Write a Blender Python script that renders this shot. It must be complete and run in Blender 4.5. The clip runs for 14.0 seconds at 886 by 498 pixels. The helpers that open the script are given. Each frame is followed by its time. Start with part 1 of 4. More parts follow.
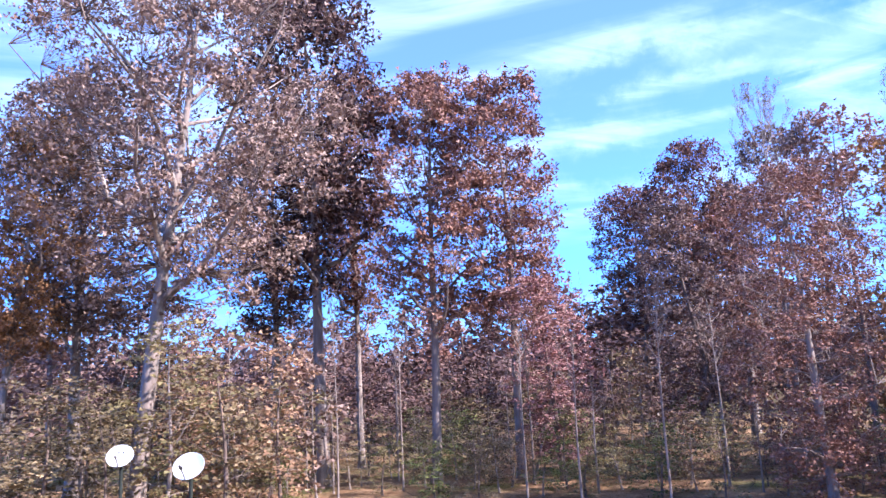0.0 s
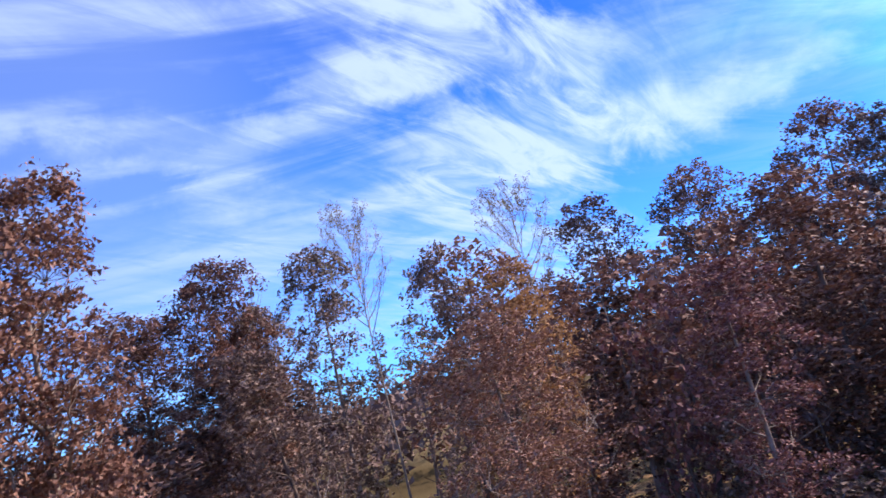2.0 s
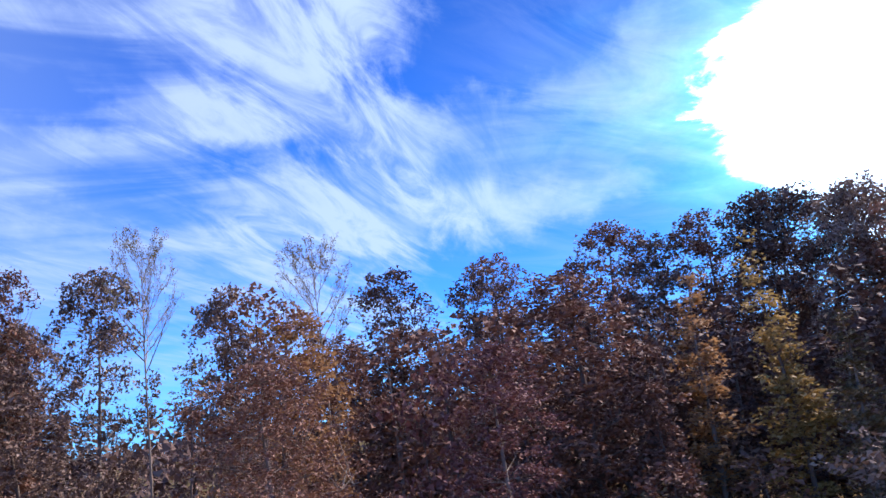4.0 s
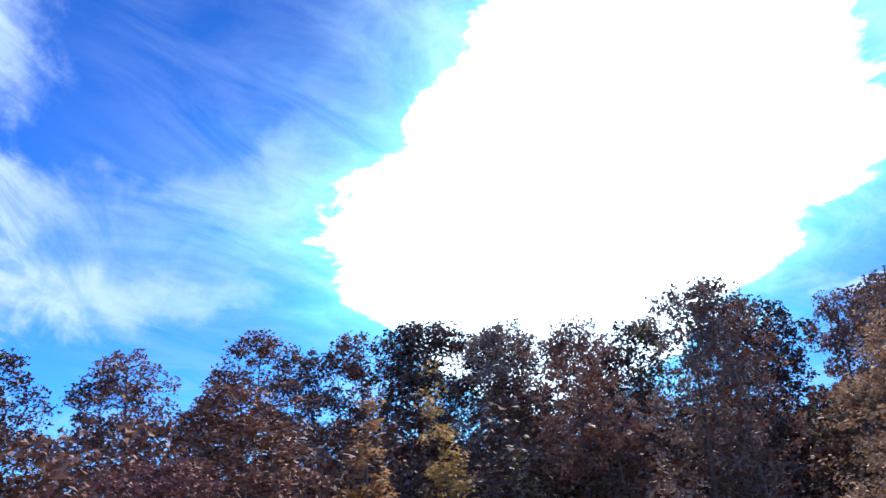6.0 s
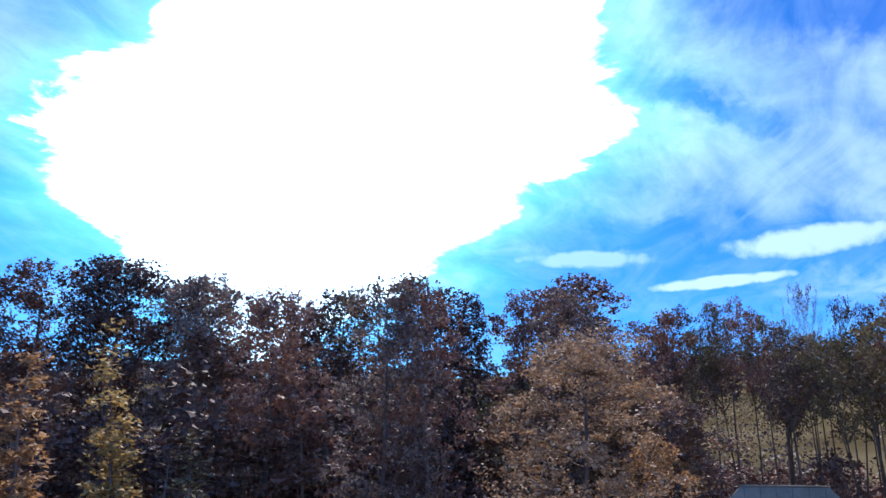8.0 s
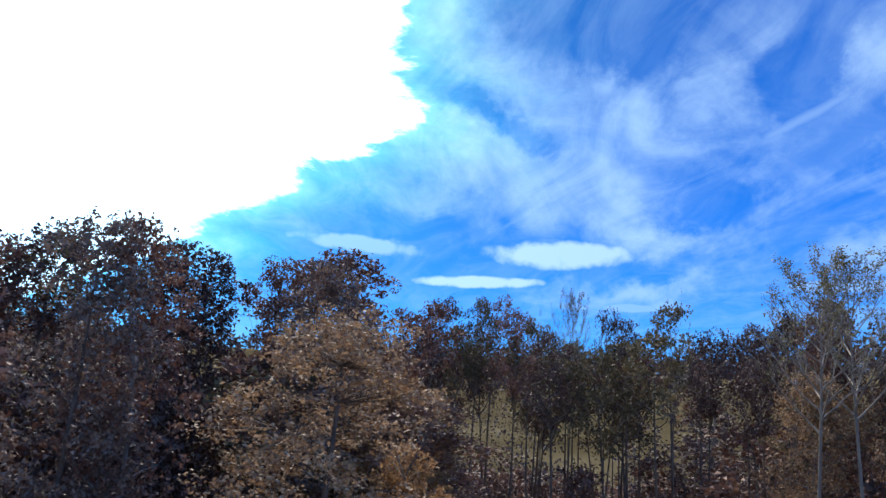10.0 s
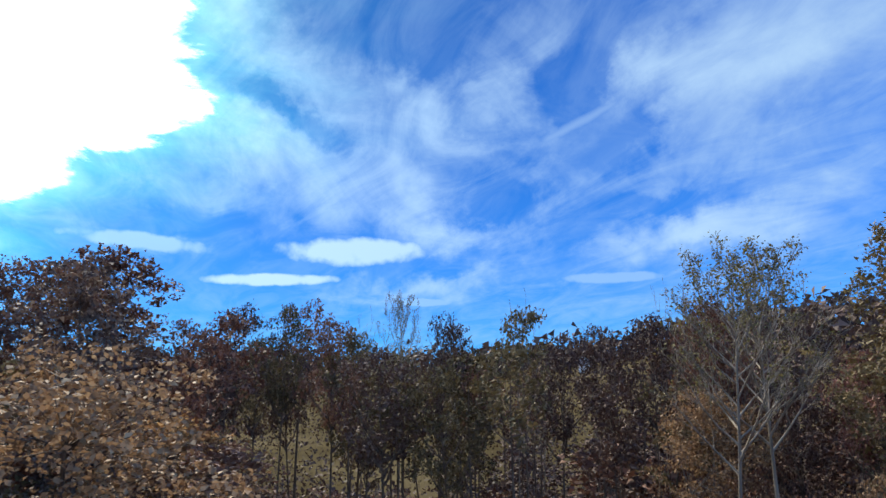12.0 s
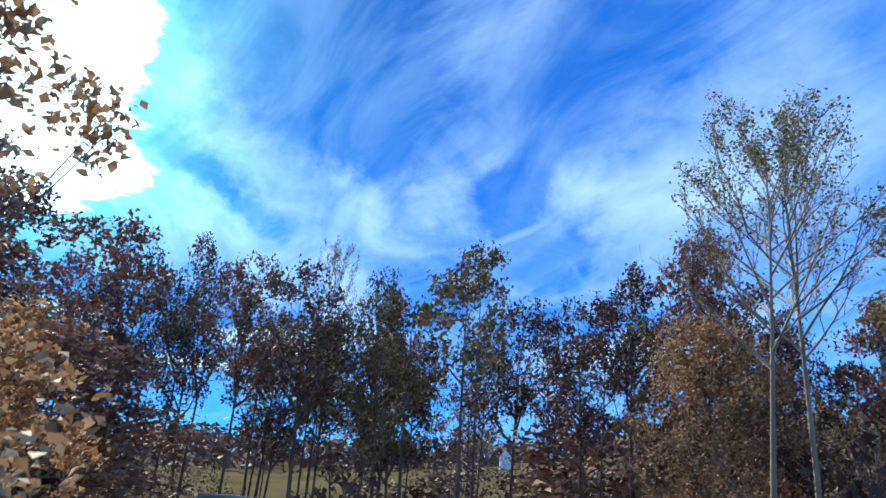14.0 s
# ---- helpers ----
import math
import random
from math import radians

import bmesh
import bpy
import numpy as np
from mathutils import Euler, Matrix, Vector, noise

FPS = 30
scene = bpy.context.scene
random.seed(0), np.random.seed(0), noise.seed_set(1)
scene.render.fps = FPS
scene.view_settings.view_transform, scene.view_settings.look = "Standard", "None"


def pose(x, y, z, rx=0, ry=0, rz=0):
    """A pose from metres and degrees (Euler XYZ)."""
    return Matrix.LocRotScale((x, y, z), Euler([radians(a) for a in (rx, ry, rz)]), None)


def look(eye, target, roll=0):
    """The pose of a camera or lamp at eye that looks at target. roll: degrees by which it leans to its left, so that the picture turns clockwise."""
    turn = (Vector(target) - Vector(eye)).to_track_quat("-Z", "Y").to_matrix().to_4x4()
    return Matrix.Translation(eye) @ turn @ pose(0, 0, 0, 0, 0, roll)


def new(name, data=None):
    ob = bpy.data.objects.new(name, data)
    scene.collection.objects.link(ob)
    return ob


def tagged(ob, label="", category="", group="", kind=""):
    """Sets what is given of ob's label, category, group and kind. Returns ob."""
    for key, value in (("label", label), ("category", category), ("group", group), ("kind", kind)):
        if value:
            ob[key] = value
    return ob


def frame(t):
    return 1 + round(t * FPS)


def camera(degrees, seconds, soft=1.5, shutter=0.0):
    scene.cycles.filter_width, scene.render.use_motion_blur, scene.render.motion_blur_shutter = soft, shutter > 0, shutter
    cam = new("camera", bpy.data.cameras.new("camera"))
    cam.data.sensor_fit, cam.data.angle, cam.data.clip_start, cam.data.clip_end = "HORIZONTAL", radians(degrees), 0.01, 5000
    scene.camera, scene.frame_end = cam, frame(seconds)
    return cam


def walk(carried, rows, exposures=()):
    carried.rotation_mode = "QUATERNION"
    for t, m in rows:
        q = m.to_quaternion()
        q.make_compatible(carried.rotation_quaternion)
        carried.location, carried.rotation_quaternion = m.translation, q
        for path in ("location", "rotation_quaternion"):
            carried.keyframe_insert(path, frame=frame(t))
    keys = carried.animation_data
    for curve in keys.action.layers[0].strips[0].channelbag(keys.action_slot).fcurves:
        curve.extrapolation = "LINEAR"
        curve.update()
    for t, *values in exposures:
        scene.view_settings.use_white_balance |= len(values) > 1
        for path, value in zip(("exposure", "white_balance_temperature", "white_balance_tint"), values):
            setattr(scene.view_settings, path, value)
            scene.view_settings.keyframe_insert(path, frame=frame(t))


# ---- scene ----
cam = camera(60, 14.0, soft=1.5, shutter=0.12)
# seconds, eye, target, roll
PATH = [
    (0, (-0.003, -0.006, 2.899), (-0.000, 9.842, 4.638), -2.72),
    (0.5, (-0.338, 2.581, 3.114), (0.232, 12.328, 5.276), -2.61),
    (1, (-1.014, 5.431, 3.916), (1.383, 14.876, 6.162), -5.43),
    (1.5, (-2.212, 7.192, 4.953), (2.786, 15.565, 7.169), -5.34),
    (2, (-2.395, 7.445, 6.350), (4.462, 14.479, 8.223), -13.60),
    (2.2, (-2.445, 7.397, 6.773), (4.814, 14.047, 8.533), -15.20),
    (4.3, (-2.639, 6.860, 5.930), (5.836, 11.512, 8.486), -6.30),
    (4.5, (-2.421, 7.099, 5.927), (6.184, 11.423, 8.620), -6.70),
    (5, (-1.906, 8.104, 6.103), (7.209, 11.043, 8.979), -5.90),
    (5.5, (-1.656, 9.139, 6.255), (7.760, 10.464, 9.349), -5.21),
    (6, (-1.282, 9.668, 6.609), (8.188, 9.835, 9.819), -5.41),
    (6.5, (-1.053, 9.978, 7.028), (8.391, 9.067, 10.187), -5.81),
    (7, (-0.980, 9.810, 7.614), (8.395, 8.011, 10.594), -5.35),
    (7.5, (-1.235, 9.384, 7.960), (8.112, 6.843, 10.448), -3.79),
    (8, (-1.312, 9.024, 8.030), (7.907, 5.832, 10.228), -0.98),
    (8.2, (-1.318, 8.895, 8.038), (7.813, 5.469, 10.247), -0.33),
    (10.3, (2.987, 6.729, 8.651), (10.628, 0.607, 10.683), 3.90),
    (10.5, (3.394, 6.490, 8.801), (10.872, 0.181, 10.867), 3.54),
    (11, (4.542, 5.812, 9.039), (11.524, -1.035, 11.129), 0.22),
    (11.5, (5.727, 4.875, 9.337), (12.200, -2.464, 11.394), -0.15),
    (12, (6.813, 3.939, 9.516), (12.839, -3.770, 11.577), 0.27),
    (12.5, (7.875, 2.972, 9.215), (13.089, -5.233, 11.555), 0.35),
    (13, (8.708, 1.994, 8.505), (13.443, -6.438, 11.049), 2.42),
    (13.5, (9.329, 1.191, 7.402), (13.913, -7.223, 10.267), 3.12),
    (14, (9.659, 0.648, 6.004), (14.801, -7.241, 9.369), 4.94),
]
walk(cam, [(t, look(eye, target, roll)) for t, eye, target, roll in PATH],
     [(0.0, 1.62, 5750, 34), (0.5, 1.54, 5720, 40), (1.0, 1.50, 5800, 38), (1.6, 1.15, 6100, 38), (2.2, 0.67, 6700, 28), (4.3, 0.60, 6400, 28),
      (6.0, 0.70, 6400, 22), (7.0, 0.72, 6400, 18), (8.2, 0.62, 6000, 18), (10.3, 0.37, 6200, 9), (12.5, 0.37, 7050, 6), (13.5, 0.60, 7400, 3), (14.0, 0.74, 6150, 3)])
# ---------------------------------------------------------------- sky and sun
SUN_AZ, SUN_EL = 113.0, 38.0


def heading(az, el):
    """Unit vector for degrees clockwise from +y and degrees above the horizon."""
    a, e = radians(az), radians(el)
    return Vector((math.sin(a) * math.cos(e), math.cos(a) * math.cos(e), math.sin(e)))


class Net:
    """Short hand for wiring nodes; numbers and sockets may be mixed."""

    def __init__(self, tree):
        self.tree = tree

    def put(self, socket, value):
        if isinstance(value, bpy.types.NodeSocket):
            self.tree.links.new(value, socket)
        elif value is not None:
            socket.default_value = value

    def node(self, kind):
        return self.tree.nodes.new(kind)

    def math(self, op, a, b=None, c=None, clamp=False):
        n = self.node("ShaderNodeMath")
        n.operation, n.use_clamp = op, clamp
        for socket, value in zip(n.inputs, (a, b, c)):
            self.put(socket, value)
        return n.outputs[0]

    def vec(self, op, a, b=None, scale=None):
        n = self.node("ShaderNodeVectorMath")
        n.operation = op
        self.put(n.inputs[0], a)
        self.put(n.inputs[1], b)
        if scale is not None:
            self.put(n.inputs["Scale"], scale)
        return n.outputs["Value"] if op in ("DOT_PRODUCT", "LENGTH", "DISTANCE") else n.outputs["Vector"]

    def xyz(self, x, y, z):
        n = self.node("ShaderNodeCombineXYZ")
        for socket, value in zip(n.inputs, (x, y, z)):
            self.put(socket, value)
        return n.outputs[0]

    def noise(self, vector, scale, detail=4.0, rough=0.5, warp=0.0):
        n = self.node("ShaderNodeTexNoise")
        self.put(n.inputs["Vector"], vector)
        for key, value in (("Scale", scale), ("Detail", detail), ("Roughness", rough), ("Distortion", warp)):
            n.inputs[key].default_value = value
        return n.outputs["Fac"]

    def span(self, value, lo, hi, to_lo=0.0, to_hi=1.0, smooth=True):
        n = self.node("ShaderNodeMapRange")
        n.interpolation_type = "SMOOTHSTEP" if smooth else "LINEAR"
        for socket, v in zip(n.inputs, (value, lo, hi, to_lo, to_hi)):
            self.put(socket, v)
        return n.outputs[0]

    def mix(self, fac, a, b, blend="MIX"):
        n = self.node("ShaderNodeMix")
        n.data_type, n.blend_type = "RGBA", blend
        for socket, value in zip((n.inputs[0], n.inputs[6], n.inputs[7]), (fac, a, b)):
            self.put(socket, value)
        return n.outputs[2]

    def ramp(self, fac, stops):
        n = self.node("ShaderNodeValToRGB")
        bar = n.color_ramp.elements
        while len(bar) < len(stops):
            bar.new(0.5)
        for e, (at, colour) in zip(bar, stops):
            e.position, e.color = at, (*colour, 1)
        self.put(n.inputs[0], fac)
        return n.outputs[0]


# clouds and gaps: heading, elevation, half-widths, lean, amount
SOUTHERN_GAPS = (
    (151.4, 24, 2.3, 1.9, 0.2, -0.24), (154.6, 19.4, 2.8, 2.2, 0.2, -0.2), (147.2, 15.2, 3.0, 1.4, 0.1, -0.22), (130.6, 21.9, 3.4, 1.0, -0.5, -0.13), (127, 12.6, 7, 0.9, -0.12, -0.16), (137, 10.6, 9, 0.8, 0, -0.14),
    (158.2, 14.9, 3.4, 0.9, 0.15, -0.18), (150, 12.6, 4, 0.7, 0.1, -0.08), (139.5, 27.6, 5, 3, -0.1, -0.12), (138.8, 34, 6, 4, 0, -0.12), (160, 35, 6, 4, 0, -0.15), (149, 31, 5, 3, 0, -0.02),
    (138.7, 25, 3, 1.6, 0, -0.08), (124, 26, 3, 1.6, -0.3, -0.06), (123.5, 9, 7, 1.2, 0, -0.1),
)
SOUTHERN_CLOUDS = (
    (128, 18.5, 6, 2.6, -0.45, 0.13), (137, 17, 6, 2.6, -0.5, 0.13), (143.5, 13.4, 6, 1.5, -0.1, 0.13), (141, 20.6, 4, 1.8, -0.5, 0.1), (119.5, 11.6, 5, 0.8, 0.0, 0.1), (162.5, 22, 6, 5, 0.3, 0.13),
    (157, 25, 3.5, 1.4, 0.1, 0.12), (163, 13.6, 7, 1.4, 0.2, 0.14), (152, 16.6, 3, 1.2, 0.1, 0.09), (141.5, 9.3, 7, 0.9, 0.0, 0.1), (160, 11.6, 7, 1.0, 0.1, 0.12), (131, 25.6, 5, 2.4, -0.6, 0.07),
    (146, 24, 3, 3, 0, 0.05), (172, 30, 8, 7, 0, 0.12), (124, 30, 4, 5, 0, 0.1),
)
EASTERN_SKY = (
    (69, 32, 7, 4, 0, -0.23), (62, 26.4, 4, 2, 0.1, -0.12), (72, 31, 7, 5, 0, -0.1), (55, 32, 4, 8, 0, 0.11), (45.7, 29, 4, 1.2, 0.3, 0.1), (69, 24, 5, 1.6, 0, 0.1),
    (77, 26, 4, 5, 0, 0.12), (68, 15.9, 6, 1.2, 0, 0.1), (63, 10.7, 10, 1.8, 0, -0.18), (74, 12.5, 10, 1.8, 0, -0.14), (58, 25.5, 4, 2, 0, -0.12), (46, 21.5, 4, 1, -0.1, -0.1),
    (58, 15.5, 6, 1.6, 0.1, 0.1),
)
NORTHERN_SKY = (
    (32, 24.2, 5, 1.4, -0.1, -0.14), (22.7, 18.6, 5, 1.2, -0.05, -0.14), (25, 20.8, 5, 1, 0, 0.08), (42, 25, 5, 1.4, -0.2, 0.08), (14.4, 21.3, 7, 1.1, 0.15, -0.15), (26.3, 21.1, 3, 0.9, 0.1, -0.1),
    (12.5, 15, 5, 1.4, 0.05, -0.16), (19, 24.8, 6, 1, 0.15, 0.06), (12, 18.4, 8, 1.1, 0.15, 0.08), (29, 18.6, 4, 2.2, 0.1, 0.16), (-18, 20, 8, 10, 0, 0.2), (41, 31, 7, 4, 0, 0.11),
    (39, 23.5, 6, 2, 0.1, 0.07),
)


def build_sky():
    world = bpy.data.worlds.new("sky")
    scene.world = world
    world.use_nodes = True
    t = world.node_tree
    t.nodes.clear()
    k = Net(t)
    way = k.node("ShaderNodeTexCoord").outputs["Generated"]
    sky = k.node("ShaderNodeTexSky")
    sky.sky_type, sky.sun_disc = "NISHITA", False
    sky.sun_elevation, sky.sun_rotation = radians(SUN_EL), -radians(SUN_AZ)
    sky.altitude, sky.air_density, sky.dust_density, sky.ozone_density = 300.0, 1.0, 0.3, 3.0
    k.put(sky.inputs[0], way)
    sep = k.node("ShaderNodeSeparateXYZ")
    k.put(sep.inputs[0], way)
    x, y, z = sep.outputs
    up = k.math("MAXIMUM", z, 0.0)
    el = k.math("DEGREES", k.math("ARCSINE", up))
    # the seam of the angle lies behind, at heading -100
    ex = k.math("SUBTRACT", k.math("MULTIPLY", x, math.cos(radians(80))), k.math("MULTIPLY", y, math.sin(radians(80))))
    ey = k.math("ADD", k.math("MULTIPLY", x, math.sin(radians(80))), k.math("MULTIPLY", y, math.cos(radians(80))))
    az = k.math("ADD", k.math("DEGREES", k.math("ARCTAN2", ex, ey)), 80.0)
    flat = k.math("ADD", up, 0.10)
    px, py = k.math("DIVIDE", x, flat), k.math("DIVIDE", y, flat)

    def layer(towards, across, along, seed, scale, detail, rough, warp):
        """Cirrus drawn out towards one heading on a flat sheet far above."""
        a = radians(towards)
        u = k.math("ADD", k.math("MULTIPLY", px, math.sin(a)), k.math("MULTIPLY", py, math.cos(a)))
        v = k.math("SUBTRACT", k.math("MULTIPLY", px, math.cos(a)), k.math("MULTIPLY", py, math.sin(a)))
        return k.noise(k.xyz(k.math("MULTIPLY", u, along), k.math("MULTIPLY", v, across), seed), scale, detail, rough, warp)

    def puff(a0, e0, wa, we, lean=0.0):
        """One cloud or gap: 1 within an ellipse of half-widths wa, we degrees about a heading."""
        da, de = k.math("SUBTRACT", k.math("ADD", az, wander), a0), k.math("SUBTRACT", k.math("ADD", el, drift), e0)
        de = k.math("SUBTRACT", de, k.math("MULTIPLY", da, lean))
        r = k.math("ADD", k.math("POWER", k.math("DIVIDE", da, wa), 2.0), k.math("POWER", k.math("DIVIDE", de, we), 2.0))
        return k.math("EXPONENT", k.math("MULTIPLY", r, -0.8))

    wander = k.math("MULTIPLY", k.math("SUBTRACT", k.noise(way, 5.0, 4.0, 0.6), 0.5), 9.0)
    wander = k.math("ADD", wander, k.math("MULTIPLY", k.math("SUBTRACT", k.noise(way, 15.0, 5.0, 0.65, 0.4), 0.5), 9.0))
    drift = k.math("MULTIPLY", k.math("SUBTRACT", k.noise(k.vec("ADD", way, (3.0, 1.0, 2.0)), 9.0, 6.0, 0.62), 0.5), 8.0)
    one = layer(74, 1.0, 0.26, 3.1, 2.0, 6.0, 0.55, 0.7)
    fine = layer(74, 1.0, 0.26, 6.4, 5.5, 7.0, 0.62, 1.1)
    north = k.noise(k.xyz(k.math("MULTIPLY", az, 0.030), k.math("MULTIPLY", k.math("MULTIPLY_ADD", az, -0.06, el), 0.30), 4.4), 1.0, 5.0, 0.52, 0.5)
    broad = layer(146, 1.0, 0.66, 8.7, 1.7, 8.0, 0.58, 0.9)
    fibre = layer(120, 1.0, 0.42, 2.2, 4.0, 7.0, 0.62, 1.6)
    two = k.math("ADD", k.math("MULTIPLY", broad, 0.52), k.math("MULTIPLY_ADD", fibre, 0.16, 0.165))
    veil = layer(100, 1.0, 0.7, 1.3, 0.5, 3.0, 0.5, 0.2)
    east = k.span(az, 56.0, 70.0)
    west = k.math("ADD", k.math("MULTIPLY", one, 0.45), k.math("MULTIPLY", fine, 0.62))
    west = k.math("ADD", west, 0.005)
    turn = k.span(az, 34.0, 54.0)
    west = k.math("ADD", k.math("MULTIPLY", north, k.math("SUBTRACT", 1.0, turn)), k.math("MULTIPLY", west, turn))
    raw = k.math("ADD", k.math("MULTIPLY", west, k.math("SUBTRACT", 1.0, east)), k.math("MULTIPLY", two, east))
    raw = k.math("ADD", k.math("MULTIPLY", raw, 0.8), k.math("MULTIPLY", veil, 0.22))
    for a0, e0, wa, we, lean, amount in SOUTHERN_CLOUDS + SOUTHERN_GAPS + EASTERN_SKY + NORTHERN_SKY:
        raw = k.math("ADD", raw, k.math("MULTIPLY", puff(a0, e0, wa, we, lean), amount))
    raw = k.math("SUBTRACT", raw, k.math("MULTIPLY", east, 0.062))
    raw = k.math("ADD", raw, k.math("MULTIPLY", k.span(az, 40.0, 48.0), k.span(az, 62.0, 54.0, 0.0, 0.05)))
    cloud = k.span(raw, k.math("MULTIPLY_ADD", east, -0.035, 0.425), k.math("MULTIPLY_ADD", east, 0.07, 0.69))
    cloud = k.math("MULTIPLY", cloud, k.span(el, 2.0, 12.0, 0.35, 1.0))
    streak = k.math("MULTIPLY", k.math("SUBTRACT", 1.0, k.span(fine, 0.38, 0.60)), k.math("SUBTRACT", 1.0, east))
    cloud = k.math("MULTIPLY", cloud, k.math("SUBTRACT", 1.0, k.math("MULTIPLY", streak, 0.5)))
    thin = k.span(az, 44.0, 22.0)
    cloud = k.math("ADD", k.math("MULTIPLY", cloud, k.math("SUBTRACT", 1.0, k.math("MULTIPLY", thin, 0.42))), k.math("MULTIPLY", thin, 0.24))
    haze = k.math("MULTIPLY", k.span(fibre, 0.30, 0.74, 0.0, 0.17), east)
    cloud = k.math("ADD", k.math("MULTIPLY", cloud, k.math("SUBTRACT", 1.0, haze)), haze)
    edge = k.math("MULTIPLY", k.math("SUBTRACT", k.noise(way, 40.0, 4.0), 0.5), 2.2)
    for a0, e0, wa, we, lean, thick in ((135.6, 11.6, 5.2, 0.95, 0.02, 0.95), (129.0, 9.3, 4.6, 0.42, 0.03, 1.0), (154.5, 9.6, 3.6, 0.4, 0.0, 0.5), (140.5, 7.9, 2.6, 0.3, 0.0, 0.5), (120.0, 11.5, 4.5, 0.6, -0.05, 0.6)):
        da, de = k.math("SUBTRACT", az, a0), k.math("SUBTRACT", el, e0)
        de = k.math("SUBTRACT", de, k.math("MULTIPLY", da, lean))
        r = k.math("ADD", k.math("POWER", k.math("DIVIDE", da, wa), 2.0), k.math("POWER", k.math("DIVIDE", de, we), 2.0))
        cloud = k.math("MAXIMUM", cloud, k.math("MULTIPLY", k.span(k.math("ADD", r, edge), 1.5, 0.4), thick))
    # an old vapour trail
    along = k.math("ADD", k.math("MULTIPLY", k.math("SUBTRACT", az, 152.7), 0.91), k.math("MULTIPLY", k.math("SUBTRACT", el, 21.0), 0.41))
    off = k.math("SUBTRACT", k.math("MULTIPLY", k.math("SUBTRACT", el, 21.0), 0.91), k.math("MULTIPLY", k.math("SUBTRACT", az, 152.7), 0.41))
    off = k.math("ADD", off, k.math("MULTIPLY", edge, 0.15))
    trail = k.math("MULTIPLY", k.span(k.math("ABSOLUTE", off), 0.62, 0.0), k.span(k.math("ABSOLUTE", along), 4.4, 2.5))
    cloud = k.math("MAXIMUM", cloud, k.math("MULTIPLY", trail, 0.38))

    # light scattered forwards by the thin cloud about the sun: a broad bright sheet, ragged at its rim
    sun = heading(SUN_AZ, SUN_EL)
    ang = k.math("DEGREES", k.math("ARCCOSINE", k.math("MINIMUM", k.vec("DOT_PRODUCT", way, tuple(sun)), 1.0)))
    rise = k.math("SUBTRACT", el, 20.0)
    middle = k.math("MULTIPLY_ADD", rise, 0.40, 101.0)
    half = k.math("MINIMUM", k.math("MULTIPLY_ADD", rise, -0.56, 21.6), k.math("MULTIPLY_ADD", rise, 1.35, 22.0))
    half = k.math("MAXIMUM", half, k.span(el, 22.0, 36.0, -20.0, 11.0))
    rag = k.math("MULTIPLY", k.math("SUBTRACT", k.noise(k.vec("MULTIPLY", way, (1.0, 1.0, 2.4)), 6.0, 7.0, 0.62, 0.3), 0.5), 15.0)
    outside = k.math("SUBTRACT", k.math("ADD", k.math("ABSOLUTE", k.math("SUBTRACT", az, middle)), rag), half)
    glow = k.math("MULTIPLY", k.span(outside, 0.7, -0.9), GLOW)
    rim = k.math("EXPONENT", k.math("DIVIDE", k.math("MAXIMUM", outside, 0.0), -5.5))
    near_sun = k.math("ADD", k.math("MULTIPLY", k.math("EXPONENT", k.math("MULTIPLY", k.math("POWER", k.math("DIVIDE", ang, 40.0), 2.0), -1.0)), 0.65), 1.0)
    blue = k.mix(1.0, sky.outputs[0], (*SKY_TINT, 1), "MULTIPLY")
    sky_light = k.vec("SCALE", blue, None, SKY_GAIN)
    bright = k.vec("SCALE", CLOUD_TINT, None, k.math("MULTIPLY", k.math("MULTIPLY", cloud, CLOUD_GAIN), near_sun))
    mixed = k.mix(k.math("MULTIPLY", cloud, 0.8), sky_light, (0, 0, 0, 1))
    total = k.vec("ADD", k.vec("ADD", mixed, bright), k.vec("SCALE", (0.95, 1.05, 1.0), None, glow))
    total = k.vec("ADD", total, k.vec("SCALE", RIM_TINT, None, rim))
    back = k.node("ShaderNodeBackground")
    k.put(back.inputs[0], total)
    back.inputs[1].default_value = 0.10
    out = k.node("ShaderNodeOutputWorld")
    t.links.new(back.outputs[0], out.inputs[0])


SKY_TINT, SKY_GAIN = (0.15, 0.64, 1.45), 1.08
CLOUD_TINT, CLOUD_GAIN = (0.54, 0.77, 1.0), 6.0
GLOW = 13.0
RIM_TINT = (1.1, 4.4, 3.6)
build_sky()

lamp = bpy.data.lights.new("sun", "SUN")
lamp.energy, lamp.angle, lamp.color = 5.0, radians(0.6), (1.0, 0.91, 0.80)
sun_lamp = new("sun", lamp)
sun_lamp.matrix_world = look(heading(SUN_AZ, SUN_EL) * 200, (0, 0, 0))


# ---------------------------------------------------------------- materials
def material(name):
    m = bpy.data.materials.new(name)
    m.use_nodes = True
    m.node_tree.nodes.clear()
    return m, Net(m.node_tree)


